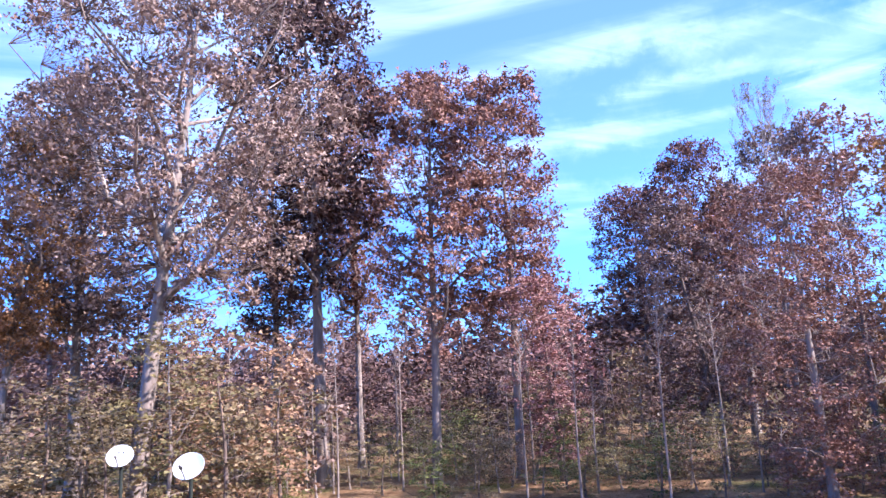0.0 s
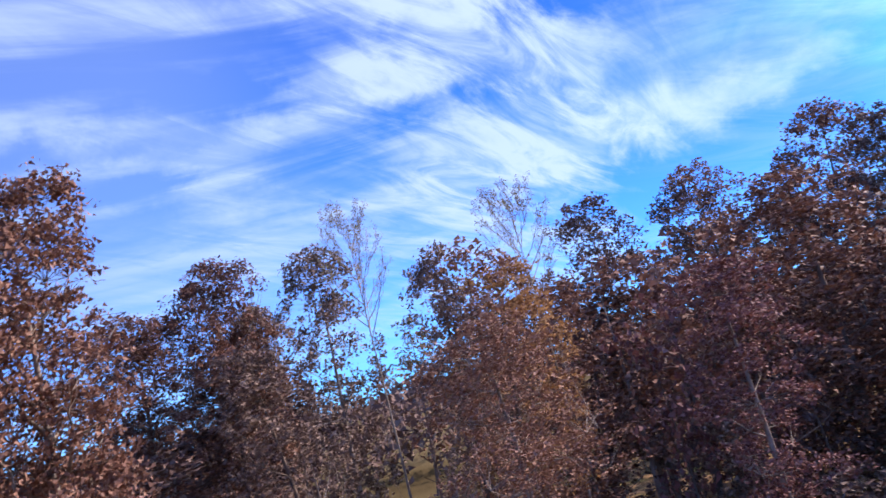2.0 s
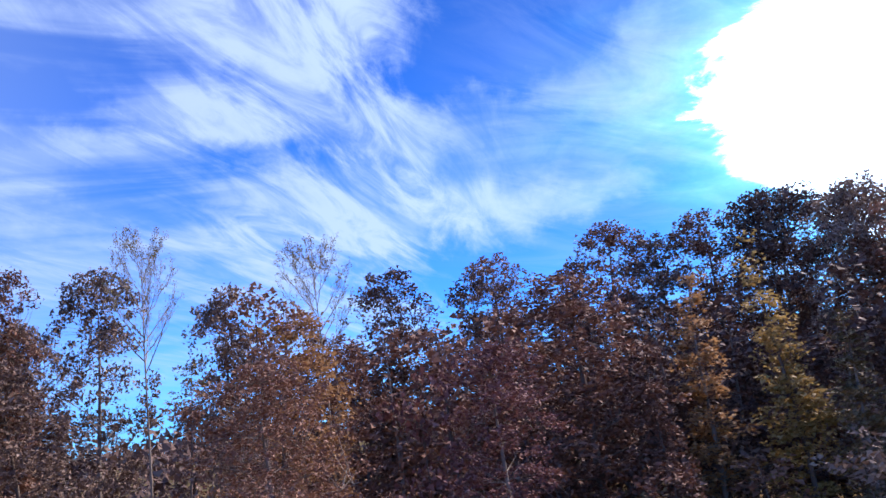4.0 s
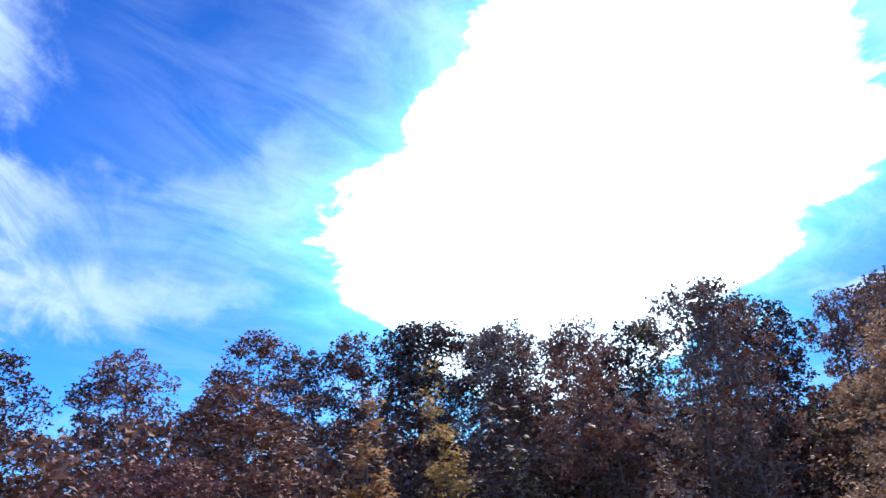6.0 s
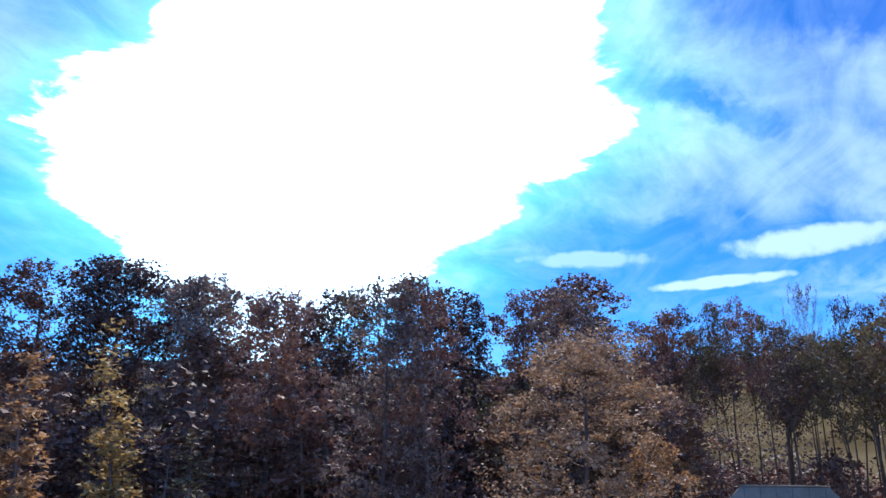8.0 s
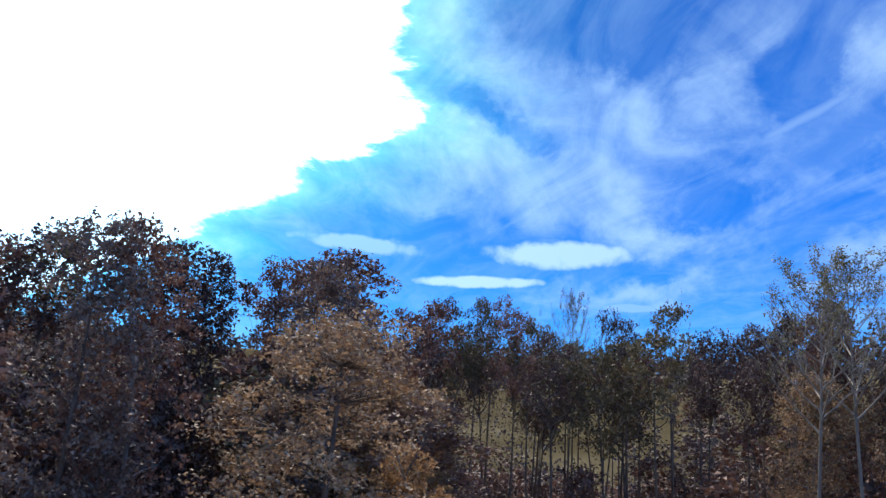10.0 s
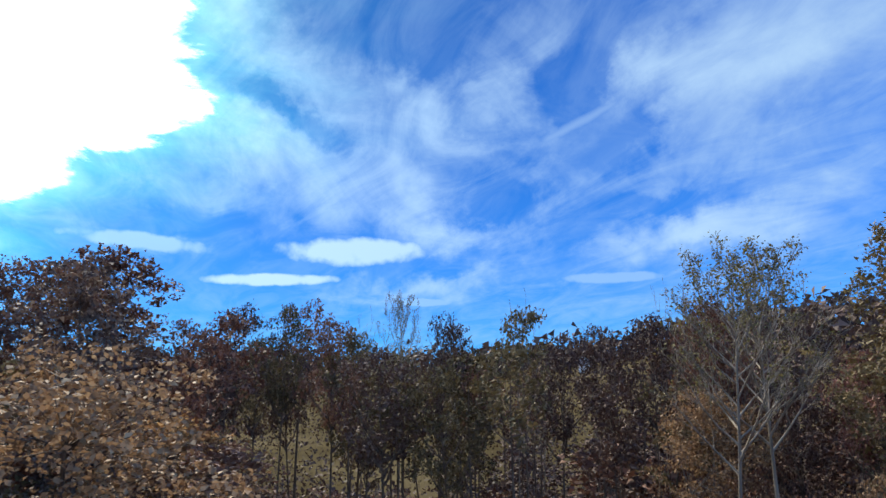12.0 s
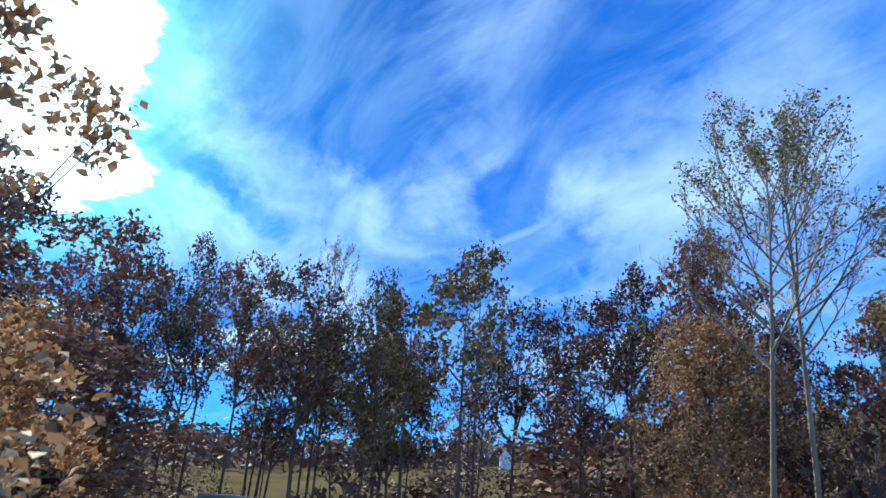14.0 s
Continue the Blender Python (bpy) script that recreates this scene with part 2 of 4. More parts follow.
def finish(k, colour, rough=0.8, bump=None, depth=0.02, metal=0.0, through_light=0.0, gloss=0.3):
    p = k.node("ShaderNodeBsdfPrincipled")
    k.put(p.inputs["Base Color"], colour)
    k.put(p.inputs["Roughness"], rough)
    p.inputs["Metallic"].default_value = metal
    p.inputs["Specular IOR Level"].default_value = gloss
    if bump is not None:
        b = k.node("ShaderNodeBump")
        b.inputs["Strength"].default_value, b.inputs["Distance"].default_value = 0.6, depth
        k.put(b.inputs["Height"], bump)
        k.put(p.inputs["Normal"], b.outputs[0])
    surface = p.outputs[0]
    if through_light:
        tr = k.node("ShaderNodeBsdfTranslucent")
        k.put(tr.inputs[0], colour)
        m = k.node("ShaderNodeMixShader")
        m.inputs[0].default_value = through_light
        k.tree.links.new(surface, m.inputs[1])
        k.tree.links.new(tr.outputs[0], m.inputs[2])
        surface = m.outputs[0]
    out = k.node("ShaderNodeOutputMaterial")
    k.tree.links.new(surface, out.inputs[0])


def leaf_material(name, stops, clear=0.14):
    """Dry leaves: every leaf takes its own tone, every tree leans to one side of the range."""
    m, k = material(name)
    island = k.node("ShaderNodeNewGeometry").outputs["Random Per Island"]
    tree = k.node("ShaderNodeObjectInfo").outputs["Random"]
    place = k.node("ShaderNodeTexCoord").outputs["Object"]
    patch = k.noise(place, 0.55, 2.0)
    tone = k.math("ADD", k.math("MULTIPLY", island, 0.5), k.math("MULTIPLY", patch, 0.45))
    tone = k.math("ADD", tone, k.math("MULTIPLY", k.math("SUBTRACT", tree, 0.5), 0.3))
    colour = k.ramp(tone, stops)
    finish(k, colour, 0.68, through_light=clear, gloss=0.16)
    return m


def bark_material(name, dark, light, scale=9.0):
    m, k = material(name)
    place = k.node("ShaderNodeTexCoord").outputs["Object"]
    long = k.vec("MULTIPLY", place, (1.0, 1.0, 0.18))
    ridges = k.noise(long, scale, 5.0, 0.6)
    blotch = k.noise(place, 1.4, 3.0)
    f = k.math("ADD", k.math("MULTIPLY", ridges, 0.65), k.math("MULTIPLY", blotch, 0.35))
    finish(k, k.ramp(f, ((0.30, dark), (0.62, light), (0.78, tuple(min(0.7, c * 1.35) for c in light)))), 0.9, ridges, 0.02)
    return m


LEAVES = {
    "russet": leaf_material("russet_leaves", ((0.1, (0.085, 0.038, 0.026)), (0.45, (0.210, 0.105, 0.072)), (0.8, (0.330, 0.195, 0.135)), (1.0, (0.450, 0.320, 0.230)))),
    "dusty": leaf_material("dusty_leaves", ((0.1, (0.075, 0.048, 0.038)), (0.45, (0.195, 0.130, 0.098)), (0.8, (0.33, 0.245, 0.185)), (1.0, (0.47, 0.385, 0.30))), 0.14),
    "dark": leaf_material("dark_brown_leaves", ((0.1, (0.046, 0.027, 0.022)), (0.5, (0.118, 0.070, 0.057)), (0.85, (0.215, 0.142, 0.104)), (1.0, (0.34, 0.255, 0.18))), 0.07),
    "tan": leaf_material("tan_leaves", ((0.1, (0.120, 0.062, 0.028)), (0.45, (0.31, 0.19, 0.105)), (0.8, (0.46, 0.31, 0.18)), (1.0, (0.60, 0.46, 0.30))), 0.22),
    "orange": leaf_material("orange_leaves", ((0.1, (0.155, 0.072, 0.030)), (0.45, (0.355, 0.195, 0.084)), (0.8, (0.50, 0.31, 0.145)), (1.0, (0.60, 0.44, 0.25))), 0.36),
    "red": leaf_material("red_leaves", ((0.1, (0.100, 0.040, 0.036)), (0.45, (0.24, 0.110, 0.094)), (0.8, (0.36, 0.215, 0.17)), (1.0, (0.47, 0.34, 0.26)))),
    "olive": leaf_material("olive_leaves", ((0.1, (0.055, 0.044, 0.022)), (0.45, (0.150, 0.115, 0.056)), (0.8, (0.26, 0.195, 0.10)), (1.0, (0.42, 0.34, 0.19)))),
    "yellow": leaf_material("yellow_leaves", ((0.1, (0.140, 0.080, 0.020)), (0.45, (0.300, 0.200, 0.065)), (0.8, (0.430, 0.300, 0.110)), (1.0, (0.550, 0.430, 0.210))), 0.36),
    "pale": leaf_material("pale_leaves", ((0.1, (0.070, 0.062, 0.026)), (0.45, (0.190, 0.165, 0.070)), (0.8, (0.34, 0.28, 0.12)), (1.0, (0.52, 0.46, 0.27))), 0.30),
    "green": leaf_material("green_leaves", ((0.1, (0.030, 0.042, 0.012)), (0.45, (0.090, 0.110, 0.028)), (0.8, (0.19, 0.19, 0.055)), (1.0, (0.36, 0.33, 0.13)))),
}
LEAVES["bare"] = LEAVES["pale"]
BARK = bark_material("brown_bark", (0.045, 0.033, 0.025), (0.19, 0.145, 0.11))
GREY_BARK = bark_material("grey_bark", (0.09, 0.074, 0.058), (0.31, 0.26, 0.21), 7.0)
PALE_BARK = bark_material("pale_bark", (0.11, 0.090, 0.068), (0.36, 0.30, 0.23), 6.0)


def ground_material():
    m, k = material("leaf_strewn_ground")
    place = k.node("ShaderNodeNewGeometry").outputs["Position"]
    flat = k.vec("MULTIPLY", place, (1.0, 1.0, 0.0))
    far = k.span(k.vec("LENGTH", flat), 42.0, 60.0)
    grain = k.noise(place, 7.0, 6.0, 0.65)
    patch = k.noise(place, 0.35, 4.0, 0.55)
    scrap = k.noise(place, 24.0, 3.0, 0.7)
    drift = k.noise(place, 1.1, 5.0, 0.6)
    mixed = k.math("ADD", k.math("MULTIPLY", grain, 0.35), k.math("ADD", k.math("MULTIPLY", scrap, 0.35), k.math("MULTIPLY", drift, 0.3)))
    litter = k.ramp(mixed, ((0.36, (0.070, 0.040, 0.022)), (0.47, (0.19, 0.115, 0.060)), (0.56, (0.31, 0.20, 0.105)), (0.66, (0.46, 0.33, 0.19))))
    grass = k.ramp(grain, ((0.28, (0.045, 0.050, 0.018)), (0.55, (0.13, 0.125, 0.045)), (0.75, (0.26, 0.22, 0.10))))
    near = k.mix(k.span(patch, 0.50, 0.68), litter, grass)
    field = k.ramp(k.math("ADD", k.math("MULTIPLY", k.noise(place, 0.06, 4.0), 0.7), k.math("MULTIPLY", grain, 0.3)),
                   ((0.3, (0.052, 0.038, 0.018)), (0.5, (0.098, 0.074, 0.036)), (0.7, (0.150, 0.116, 0.062))))
    finish(k, k.mix(far, near, field), 1.0, grain, 0.05, gloss=0.0)
    return m


GROUND = ground_material()


def plain_material(name, colour, rough=0.6, metal=0.0, vary=0.25, scale=14.0, gloss=0.4, depth=0.002):
    m, k = material(name)
    place = k.node("ShaderNodeTexCoord").outputs["Object"]
    f = k.math("ADD", k.math("MULTIPLY", k.noise(place, scale, 5.0, 0.6), 0.5), k.math("MULTIPLY", k.noise(place, scale * 0.12, 3.0), 0.5))
    lo, hi = tuple(c * (1 - vary) for c in colour), tuple(min(0.95, c * (1 + vary)) for c in colour)
    finish(k, k.ramp(f, ((0.3, lo), (0.7, hi))), rough, f, depth, metal, gloss=gloss)
    return m


WHITE_PAINT = plain_material("weathered_white_enamel", (0.52, 0.57, 0.54), 0.45, vary=0.10)
GREY_STEEL = plain_material("galvanised_steel", (0.33, 0.34, 0.35), 0.45, 0.8, 0.2)
DARK_PLASTIC = plain_material("dark_plastic", (0.03, 0.03, 0.032), 0.5)
MAST_PAINT = plain_material("dark_green_paint", (0.018, 0.024, 0.018), 0.7, gloss=0.15)
ROOFING = plain_material("grey_roofing", (0.23, 0.205, 0.155), 1.0, vary=0.3, scale=4.0, gloss=0.0)
SIDING = plain_material("weathered_siding", (0.42, 0.40, 0.37), 0.8, vary=0.15)
WHITE_SIDING = plain_material("white_siding", (0.78, 0.78, 0.76), 0.7, vary=0.06)
SMALL_PANES = plain_material("dark_window_glass", (0.04, 0.05, 0.06), 0.1, gloss=0.6)


# ---------------------------------------------------------------- building blocks
def mesh_of(name, verts, faces, mat, smooth=False):
    me = bpy.data.meshes.new(name)
    me.from_pydata([tuple(v) for v in verts], [], faces)
    me.materials.append(mat)
    if smooth:
        me.polygons.foreach_set("use_smooth", np.ones(len(me.polygons), dtype=bool))
    me.update()
    return me


def part(name, me, parent, label=""):
    """Links a mesh, or a bmesh with its material, as one part under a thing."""
    ob = new(name, me)
    ob.parent = parent
    return tagged(ob, label)


def from_bmesh(name, bm, mat, smooth=False):
    me = bpy.data.meshes.new(name)
    bm.to_mesh(me)
    bm.free()
    me.materials.append(mat)
    if smooth:
        me.polygons.foreach_set("use_smooth", np.ones(len(me.polygons), dtype=bool))
    return me


def thing(name, m, label, category, group="", kind=""):
    ob = new(name)
    ob.matrix_world = m
    ob.empty_display_size = 0.2
    return tagged(ob, label, category, group, kind)


class Tubes:
    """Collects tapered round limbs into one mesh."""

    def __init__(self):
        self.verts, self.faces, self.twigs = [], [], 0

    def add(self, pts, radii, sides=5):
        base = len(self.verts)
        pts = [Vector(p) for p in pts]
        for i, p in enumerate(pts):
            d = (pts[min(i + 1, len(pts) - 1)] - pts[max(i - 1, 0)]).normalized()
            a = d.cross(Vector((0.31, 0.95, 0.07))).normalized()
            b = d.cross(a)
            for j in range(sides):
                w = 2 * math.pi * j / sides
                self.verts.append(p + (a * math.cos(w) + b * math.sin(w)) * radii[i])
        for i in range(len(pts) - 1):
            for j in range(sides):
                q = (j + 1) % sides
                self.faces.append((base + i * sides + j, base + i * sides + q, base + (i + 1) * sides + q, base + (i + 1) * sides + j))
        if sides == 3:
            return
        self.faces.append(tuple(base + j for j in range(sides)))
        self.faces.append(tuple(base + (len(pts) - 1) * sides + j for j in reversed(range(sides))))


def leaf_mesh(name, places, size, rng, mat, droop=0.12, corners=4):
    """Small folded leaves, each with its own edges, at the given places."""
    n = len(places)
    nor = rng.normal(size=(n, 3))
    nor[:, 2] = np.abs(nor[:, 2]) + droop
    nor /= np.linalg.norm(nor, axis=1)[:, None]
    tan = np.cross(nor, rng.normal(size=(n, 3)))
    tan /= np.linalg.norm(tan, axis=1)[:, None]
    bit = np.cross(nor, tan)
    s = (size * rng.uniform(0.6, 1.35, n))[:, None] * 0.5
    w = rng.uniform(0.5, 0.8, n)[:, None]
    v = np.empty((n, corners, 3))
    v[:, 0] = places + tan * s
    v[:, 1], v[:, -1] = places + bit * s * w + nor * s * 0.3, places - bit * s * w + nor * s * 0.3
    if corners == 4:
        v[:, 2] = places - tan * s
    else:
        v[:, 1:] -= (tan * s * 0.7)[:, None]
    me = bpy.data.meshes.new(name)
    me.vertices.add(corners * n)
    me.vertices.foreach_set("co", v.ravel())
    me.loops.add(corners * n)
    me.loops.foreach_set("vertex_index", np.arange(corners * n, dtype=np.int32))
    me.polygons.add(n)
    me.polygons.foreach_set("loop_start", np.arange(0, corners * n, corners, dtype=np.int32))
    me.materials.append(mat)
    me.update(calc_edges=True)
    return me


KINDS = {
    # height, crown radius, crown's foot, limbs, lobes, sprays, leaves a spray, leaf size, spray's spread, trunk radius
    "big": (15.0, 5.0, 0.40, 18, 30, 1100, 34, 0.125, 0.36, 0.21),
    "oak": (13.0, 2.3, 0.36, 13, 18, 720, 28, 0.130, 0.30, 0.15),
    "near": (10.5, 2.3, 0.08, 16, 22, 1000, 28, 0.080, 0.23, 0.12),
    "full": (15.0, 3.0, 0.05, 18, 30, 2000, 32, 0.115, 0.30, 0.17),
    "cone": (10.5, 1.0, 0.06, 12, 28, 260, 20, 0.115, 0.22, 0.06),
    "dense": (13.0, 2.3, 0.14, 12, 20, 490, 25, 0.148, 0.31, 0.14),
    "wood": (13.0, 2.3, 0.24, 7, 9, 84, 13, 0.32, 0.54, 0.12),
    "slim": (12.5, 1.5, 0.78, 8, 8, 74, 15, 0.160, 0.30, 0.090),
    "tall": (12.5, 1.9, 0.77, 12, 10, 180, 17, 0.130, 0.30, 0.105),
    "sparse": (12.5, 1.5, 0.70, 21, 0, 0, 4, 0.052, 0.13, 0.066),
    "bare": (12.5, 1.4, 0.60, 9, 0, 0, 0, 0.1, 0.2, 0.08),
    "shrub": (6.5, 1.7, 0.05, 6, 9, 100, 14, 0.140, 0.27, 0.05),
    "under": (6.5, 1.7, 0.05, 6, 9, 74, 12, 0.22, 0.36, 0.05),
}


def profile(kind, u):
    """The crown's radius, as a share of its greatest, from its foot (0) to its top (1)."""
    if kind in ("sparse", "bare"):
        return 0.46 + 0.54 * math.sin(math.pi * min(0.5, 0.78 * u)) if u < 0.64 else max(0.12, math.sqrt(1 - ((u - 0.64) / 0.365) ** 2))
    if kind == "cone":
        return max(0.10, 1.0 - 0.9 * u) if u > 0.2 else 0.6 + 1.1 * u
    if kind in ("slim", "tall"):
        return 0.40 + 0.60 * math.sin(math.pi * (0.10 + 0.80 * u)) if u < 0.5 else max(0.25, math.sqrt(1 - ((u - 0.5) / 0.52) ** 2))
    low = 0.42 + 0.58 * math.sin(math.pi * (0.08 + 0.70 * u ** 0.9))
    return low if u < 0.6 else max(0.30, math.sqrt(1 - ((u - 0.6) / 0.43) ** 2))


def upright(tubes, kind, rng, stem):
    """Steep limbs that part again and again into fine twigs, as on a young poplar. Returns the twigs' points."""
    high, wide, foot, limbs, _, _, _, _, _, thick = KINDS[kind]
    tips = []

    def offshoots(pts, r, depth, count, length):
        for i in range(count):
            u = 0.30 + 0.68 * (i + rng.uniform(0.1, 0.9)) / count
            j = min(len(pts) - 2, int(u * (len(pts) - 1)))
            at = pts[j].lerp(pts[j + 1], u * (len(pts) - 1) - j)
            ahead = (pts[j + 1] - pts[j]).normalized()
            w = rng.uniform(0, 2 * math.pi)
            d = (ahead + Vector((math.cos(w), math.sin(w), 0.25)) * rng.uniform(0.45, 0.8)).normalized()
            ell = length * rng.uniform(0.7, 1.2) * (1.15 - 0.55 * u)
            mid = at + d * ell * 0.5 + Vector(rng.normal(0, 0.03, 3))
            end = at + d * ell + Vector((0, 0, 0.16 * ell))
            r1 = max(0.0055, r * (0.55 - 0.25 * u))
            tubes.add([at, mid, end], [r1, r1 * 0.7, 0.004], 3)
            if depth:
                offshoots([at, mid, end], r1, depth - 1, 4 if kind == "sparse" else 2, ell * 0.5)
            else:
                tips.extend((mid, end))

    for i in range(limbs):
        u = (i + rng.uniform(0.1, 0.9)) / limbs
        h0, h1 = high * (foot * 0.96 + 0.24 * u), high * min(0.985, foot + 0.10 + (0.93 - foot) * u)
        turn = 2.4 * i + rng.uniform(-0.4, 0.4)
        reach = wide * profile(kind, (h1 / high - foot) / (1 - foot)) * rng.uniform(0.78, 1.0)
        a, d = stem(h0), Vector((math.cos(turn), math.sin(turn), 0))
        end = stem(h1) + d * reach
        bow = a + d * reach * 0.56 + Vector((0, 0, (h1 - h0) * 0.40))
        pts = [a.lerp(bow, s).lerp(bow.lerp(end, s), s) + Vector(rng.normal(0, 0.025, 3)) * (s > 0) for s in (0, 0.25, 0.5, 0.75, 1.0)]
        r0 = thick * (0.36 - 0.20 * u)
        tubes.add(pts, [r0, r0 * 0.8, r0 * 0.58, r0 * 0.36, 0.006], 5)
        offshoots(pts, r0 * 0.8, 1, 8 if kind == "sparse" else 4, (end - a).length * 0.28)
    return tips


def grow(kind, seed):
    """The limbs and the places of the leaves of one tree that stands at the origin."""
    rng = np.random.default_rng(seed)
    high, wide, foot, limbs, lobes, sprays, per, size, spread, thick = KINDS[kind]
    if kind in ("slim", "tall"):
        foot -= 0.025 * (seed % 4)
    tubes = Tubes()
    thin = kind in ("sparse", "bare")
    lean = (0.75, 0.0) if kind == "big" else rng.normal(0, 0.12 if thin else 0.25, 2)
    bend = rng.uniform(0, 6.28)

    def stem(h):
        u = h / high
        return Vector((lean[0] * u * 2 + 0.16 * math.sin(bend + 5 * u) * u, lean[1] * u * 2 + 0.16 * math.cos(bend + 4 * u) * u, h))

    hs = [high * f for f in (-0.02, 0.0, 0.03, 0.12, 0.25, 0.4, 0.55, 0.7, 0.85, 0.96)]
    rs = [thick * f for f in (1.7, 1.45, 1.1, 0.95, 0.85, 0.70, 0.54, 0.38, 0.2, 0.06)]
    tubes.add([stem(h) for h in hs], rs, 8)
    if thin:
        centres = [c for c in upright(tubes, kind, rng, stem) if c.z < high * 1.01]
        low, top = high * foot, high
        keep = [c for c in centres if rng.uniform() < max(0.0, (c.z - low) / (top - low)) ** 1.7]
        return tubes, scatter(keep, per, spread, high, rng), size, rng
    knots = [(stem(h), thick * max(0.05, 1.05 - h / high)) for h in np.linspace(foot * high * 0.9, high * 0.96, 14)]
    fork = kind in ("big", "oak", "tall")
    for i in range(limbs):
        u = (i + rng.uniform(0.1, 0.9)) / limbs
        base = foot * (0.94 if kind in ("slim", "tall") else 0.85)
        h0 = high * (base + (0.9 - base) * u * 0.85)
        turn = 2.4 * i + rng.uniform(-0.5, 0.5)
        steep = rng.uniform(0.75, 1.3) if fork else rng.uniform(0.3, 0.8)
        reach = wide * profile(kind, min(1.0, u + 0.1)) * rng.uniform(0.75, 1.0)
        a = stem(h0)
        d = Vector((math.cos(turn), math.sin(turn), 0))
        pts, top = [a], high * 0.97
        for s in (0.25, 0.55, 0.8, 1.0):
            q = a + d * reach * s ** 0.85 + Vector((0, 0, reach * steep * s ** 1.25))
            q += Vector(rng.normal(0, 0.05 * reach, 3))
            q.z = min(q.z, top)
            pts.append(q)
        r0 = thick * (0.50 if fork else 0.32) * (1.1 - 0.75 * u)
        tubes.add(pts, [r0, r0 * 0.75, r0 * 0.5, r0 * 0.28, 0.012], 5)
        knots += [(q, r0 * f) for q, f in zip(pts[1:], (0.75, 0.5, 0.28, 0.14))]
    spots = np.array([tuple(q) for q, _ in knots])
    # the crown is a heap of rounded lobes, whose outer shells carry the leafy sprays
    heap = []
    for i in range(lobes):
        u = (i + rng.uniform(0.2, 0.8)) / lobes
        p = wide * profile(kind, u)
        r = min(p, wide * (0.34 if kind == "big" else 0.36 if kind in ("slim", "tall") else 0.50) * rng.uniform(0.75, 1.25))
        out, w = max(0.0, p - r * 0.9) * rng.uniform(0.8, 1.05), 2.4 * i + rng.uniform(-0.6, 0.6)
        flat = 0.80
        z = min(high * (foot + (1 - foot) * u), high - r * flat * 0.9)
        if kind in ("slim", "tall"):
            z = max(z, high * foot + r * flat * 0.6)
        heap.append((stem(z) + Vector((math.cos(w) * out, math.sin(w) * out, 0)), r, flat))
    share = np.array([r * r for _, r, _ in heap])
    tubes.twigs = len(tubes.faces)
    picks = rng.choice(len(heap), sprays, p=share / share.sum())
    centres = []
    for pick in picks:
        mid, r, flat = heap[pick]
        d = rng.normal(size=3)
        d[2] += 0.35
        d /= np.linalg.norm(d)
        c = mid + Vector((d[0], d[1], d[2] * flat)) * r * rng.uniform(0.25, 1.0) ** 0.45
        c.z = min(c.z, high)
        centres.append(c)
        low = spots - np.array(tuple(c))
        cost = np.linalg.norm(low, axis=1) + np.maximum(0, low[:, 2]) * 1.5
        j = int(np.argmin(cost))
        k0 = Vector(spots[j])
        r0 = min(knots[j][1] * 0.4, 0.022)
        if kind not in ("big", "oak") and len(centres) % 2:
            continue
        if kind in ("under", "shrub", "wood", "dense", "near", "full", "cone", "slim"):
            tubes.add([k0, c], [max(r0, 0.010), 0.004], 3)
        else:
            mid = k0.lerp(c, 0.5) + Vector((0, 0, -0.10 * (c - k0).length)) + Vector(rng.normal(0, 0.08, 3))
            tubes.add([k0, mid, c], [max(r0, 0.010), max(r0 * 0.6, 0.007), 0.004], 3)
    return tubes, scatter(centres, per, spread, high, rng), size, rng


def scatter(centres, per, spread, high, rng):
    """Places of the leaves of a number of sprays."""
    if not per or not centres:
        return np.zeros((0, 3))
    base = np.repeat(np.array([tuple(c) for c in centres]), per, axis=0)
    wide_at = np.repeat(rng.uniform(0.6, 1.35, len(centres)), per)[:, None]
    ball = rng.normal(0, 1, base.shape)
    ball *= (rng.uniform(0.05, 1, len(base)) ** 0.4 / np.linalg.norm(ball, axis=1))[:, None]
    places = base + ball * np.array((spread, spread, spread * 0.85)) * wide_at
    return places[places[:, 2] < high + 0.2]


STOCK = {}


def stock(kind, seed, tint):
    """Trunk and crown meshes of a tree, grown once and shared by its likes."""
    if (kind, seed) not in STOCK:
        tubes, places, size, rng = grow(kind, seed)
        bark = PALE_BARK if kind == "sparse" else GREY_BARK if kind in ("bare", "oak", "big") or (seed % 3 == 1 and kind not in ("slim", "tall")) else BARK
        trunk = mesh_of("trunk", tubes.verts, tubes.faces, bark, True)
        if kind in ("oak", "big"):
            trunk.materials.append(BARK)
            trunk.polygons.foreach_set("material_index", np.arange(len(tubes.faces)) >= tubes.twigs)
        STOCK[kind, seed] = (trunk, places, size, rng)
    trunk, places, size, rng = STOCK[kind, seed]
    if (kind, seed, tint) not in STOCK:
        STOCK[kind, seed, tint] = leaf_mesh("crown", places, size, rng, LEAVES[tint], corners=4 if kind in ("sparse", "near") else 3) if len(places) else None
    return trunk, STOCK[kind, seed, tint]


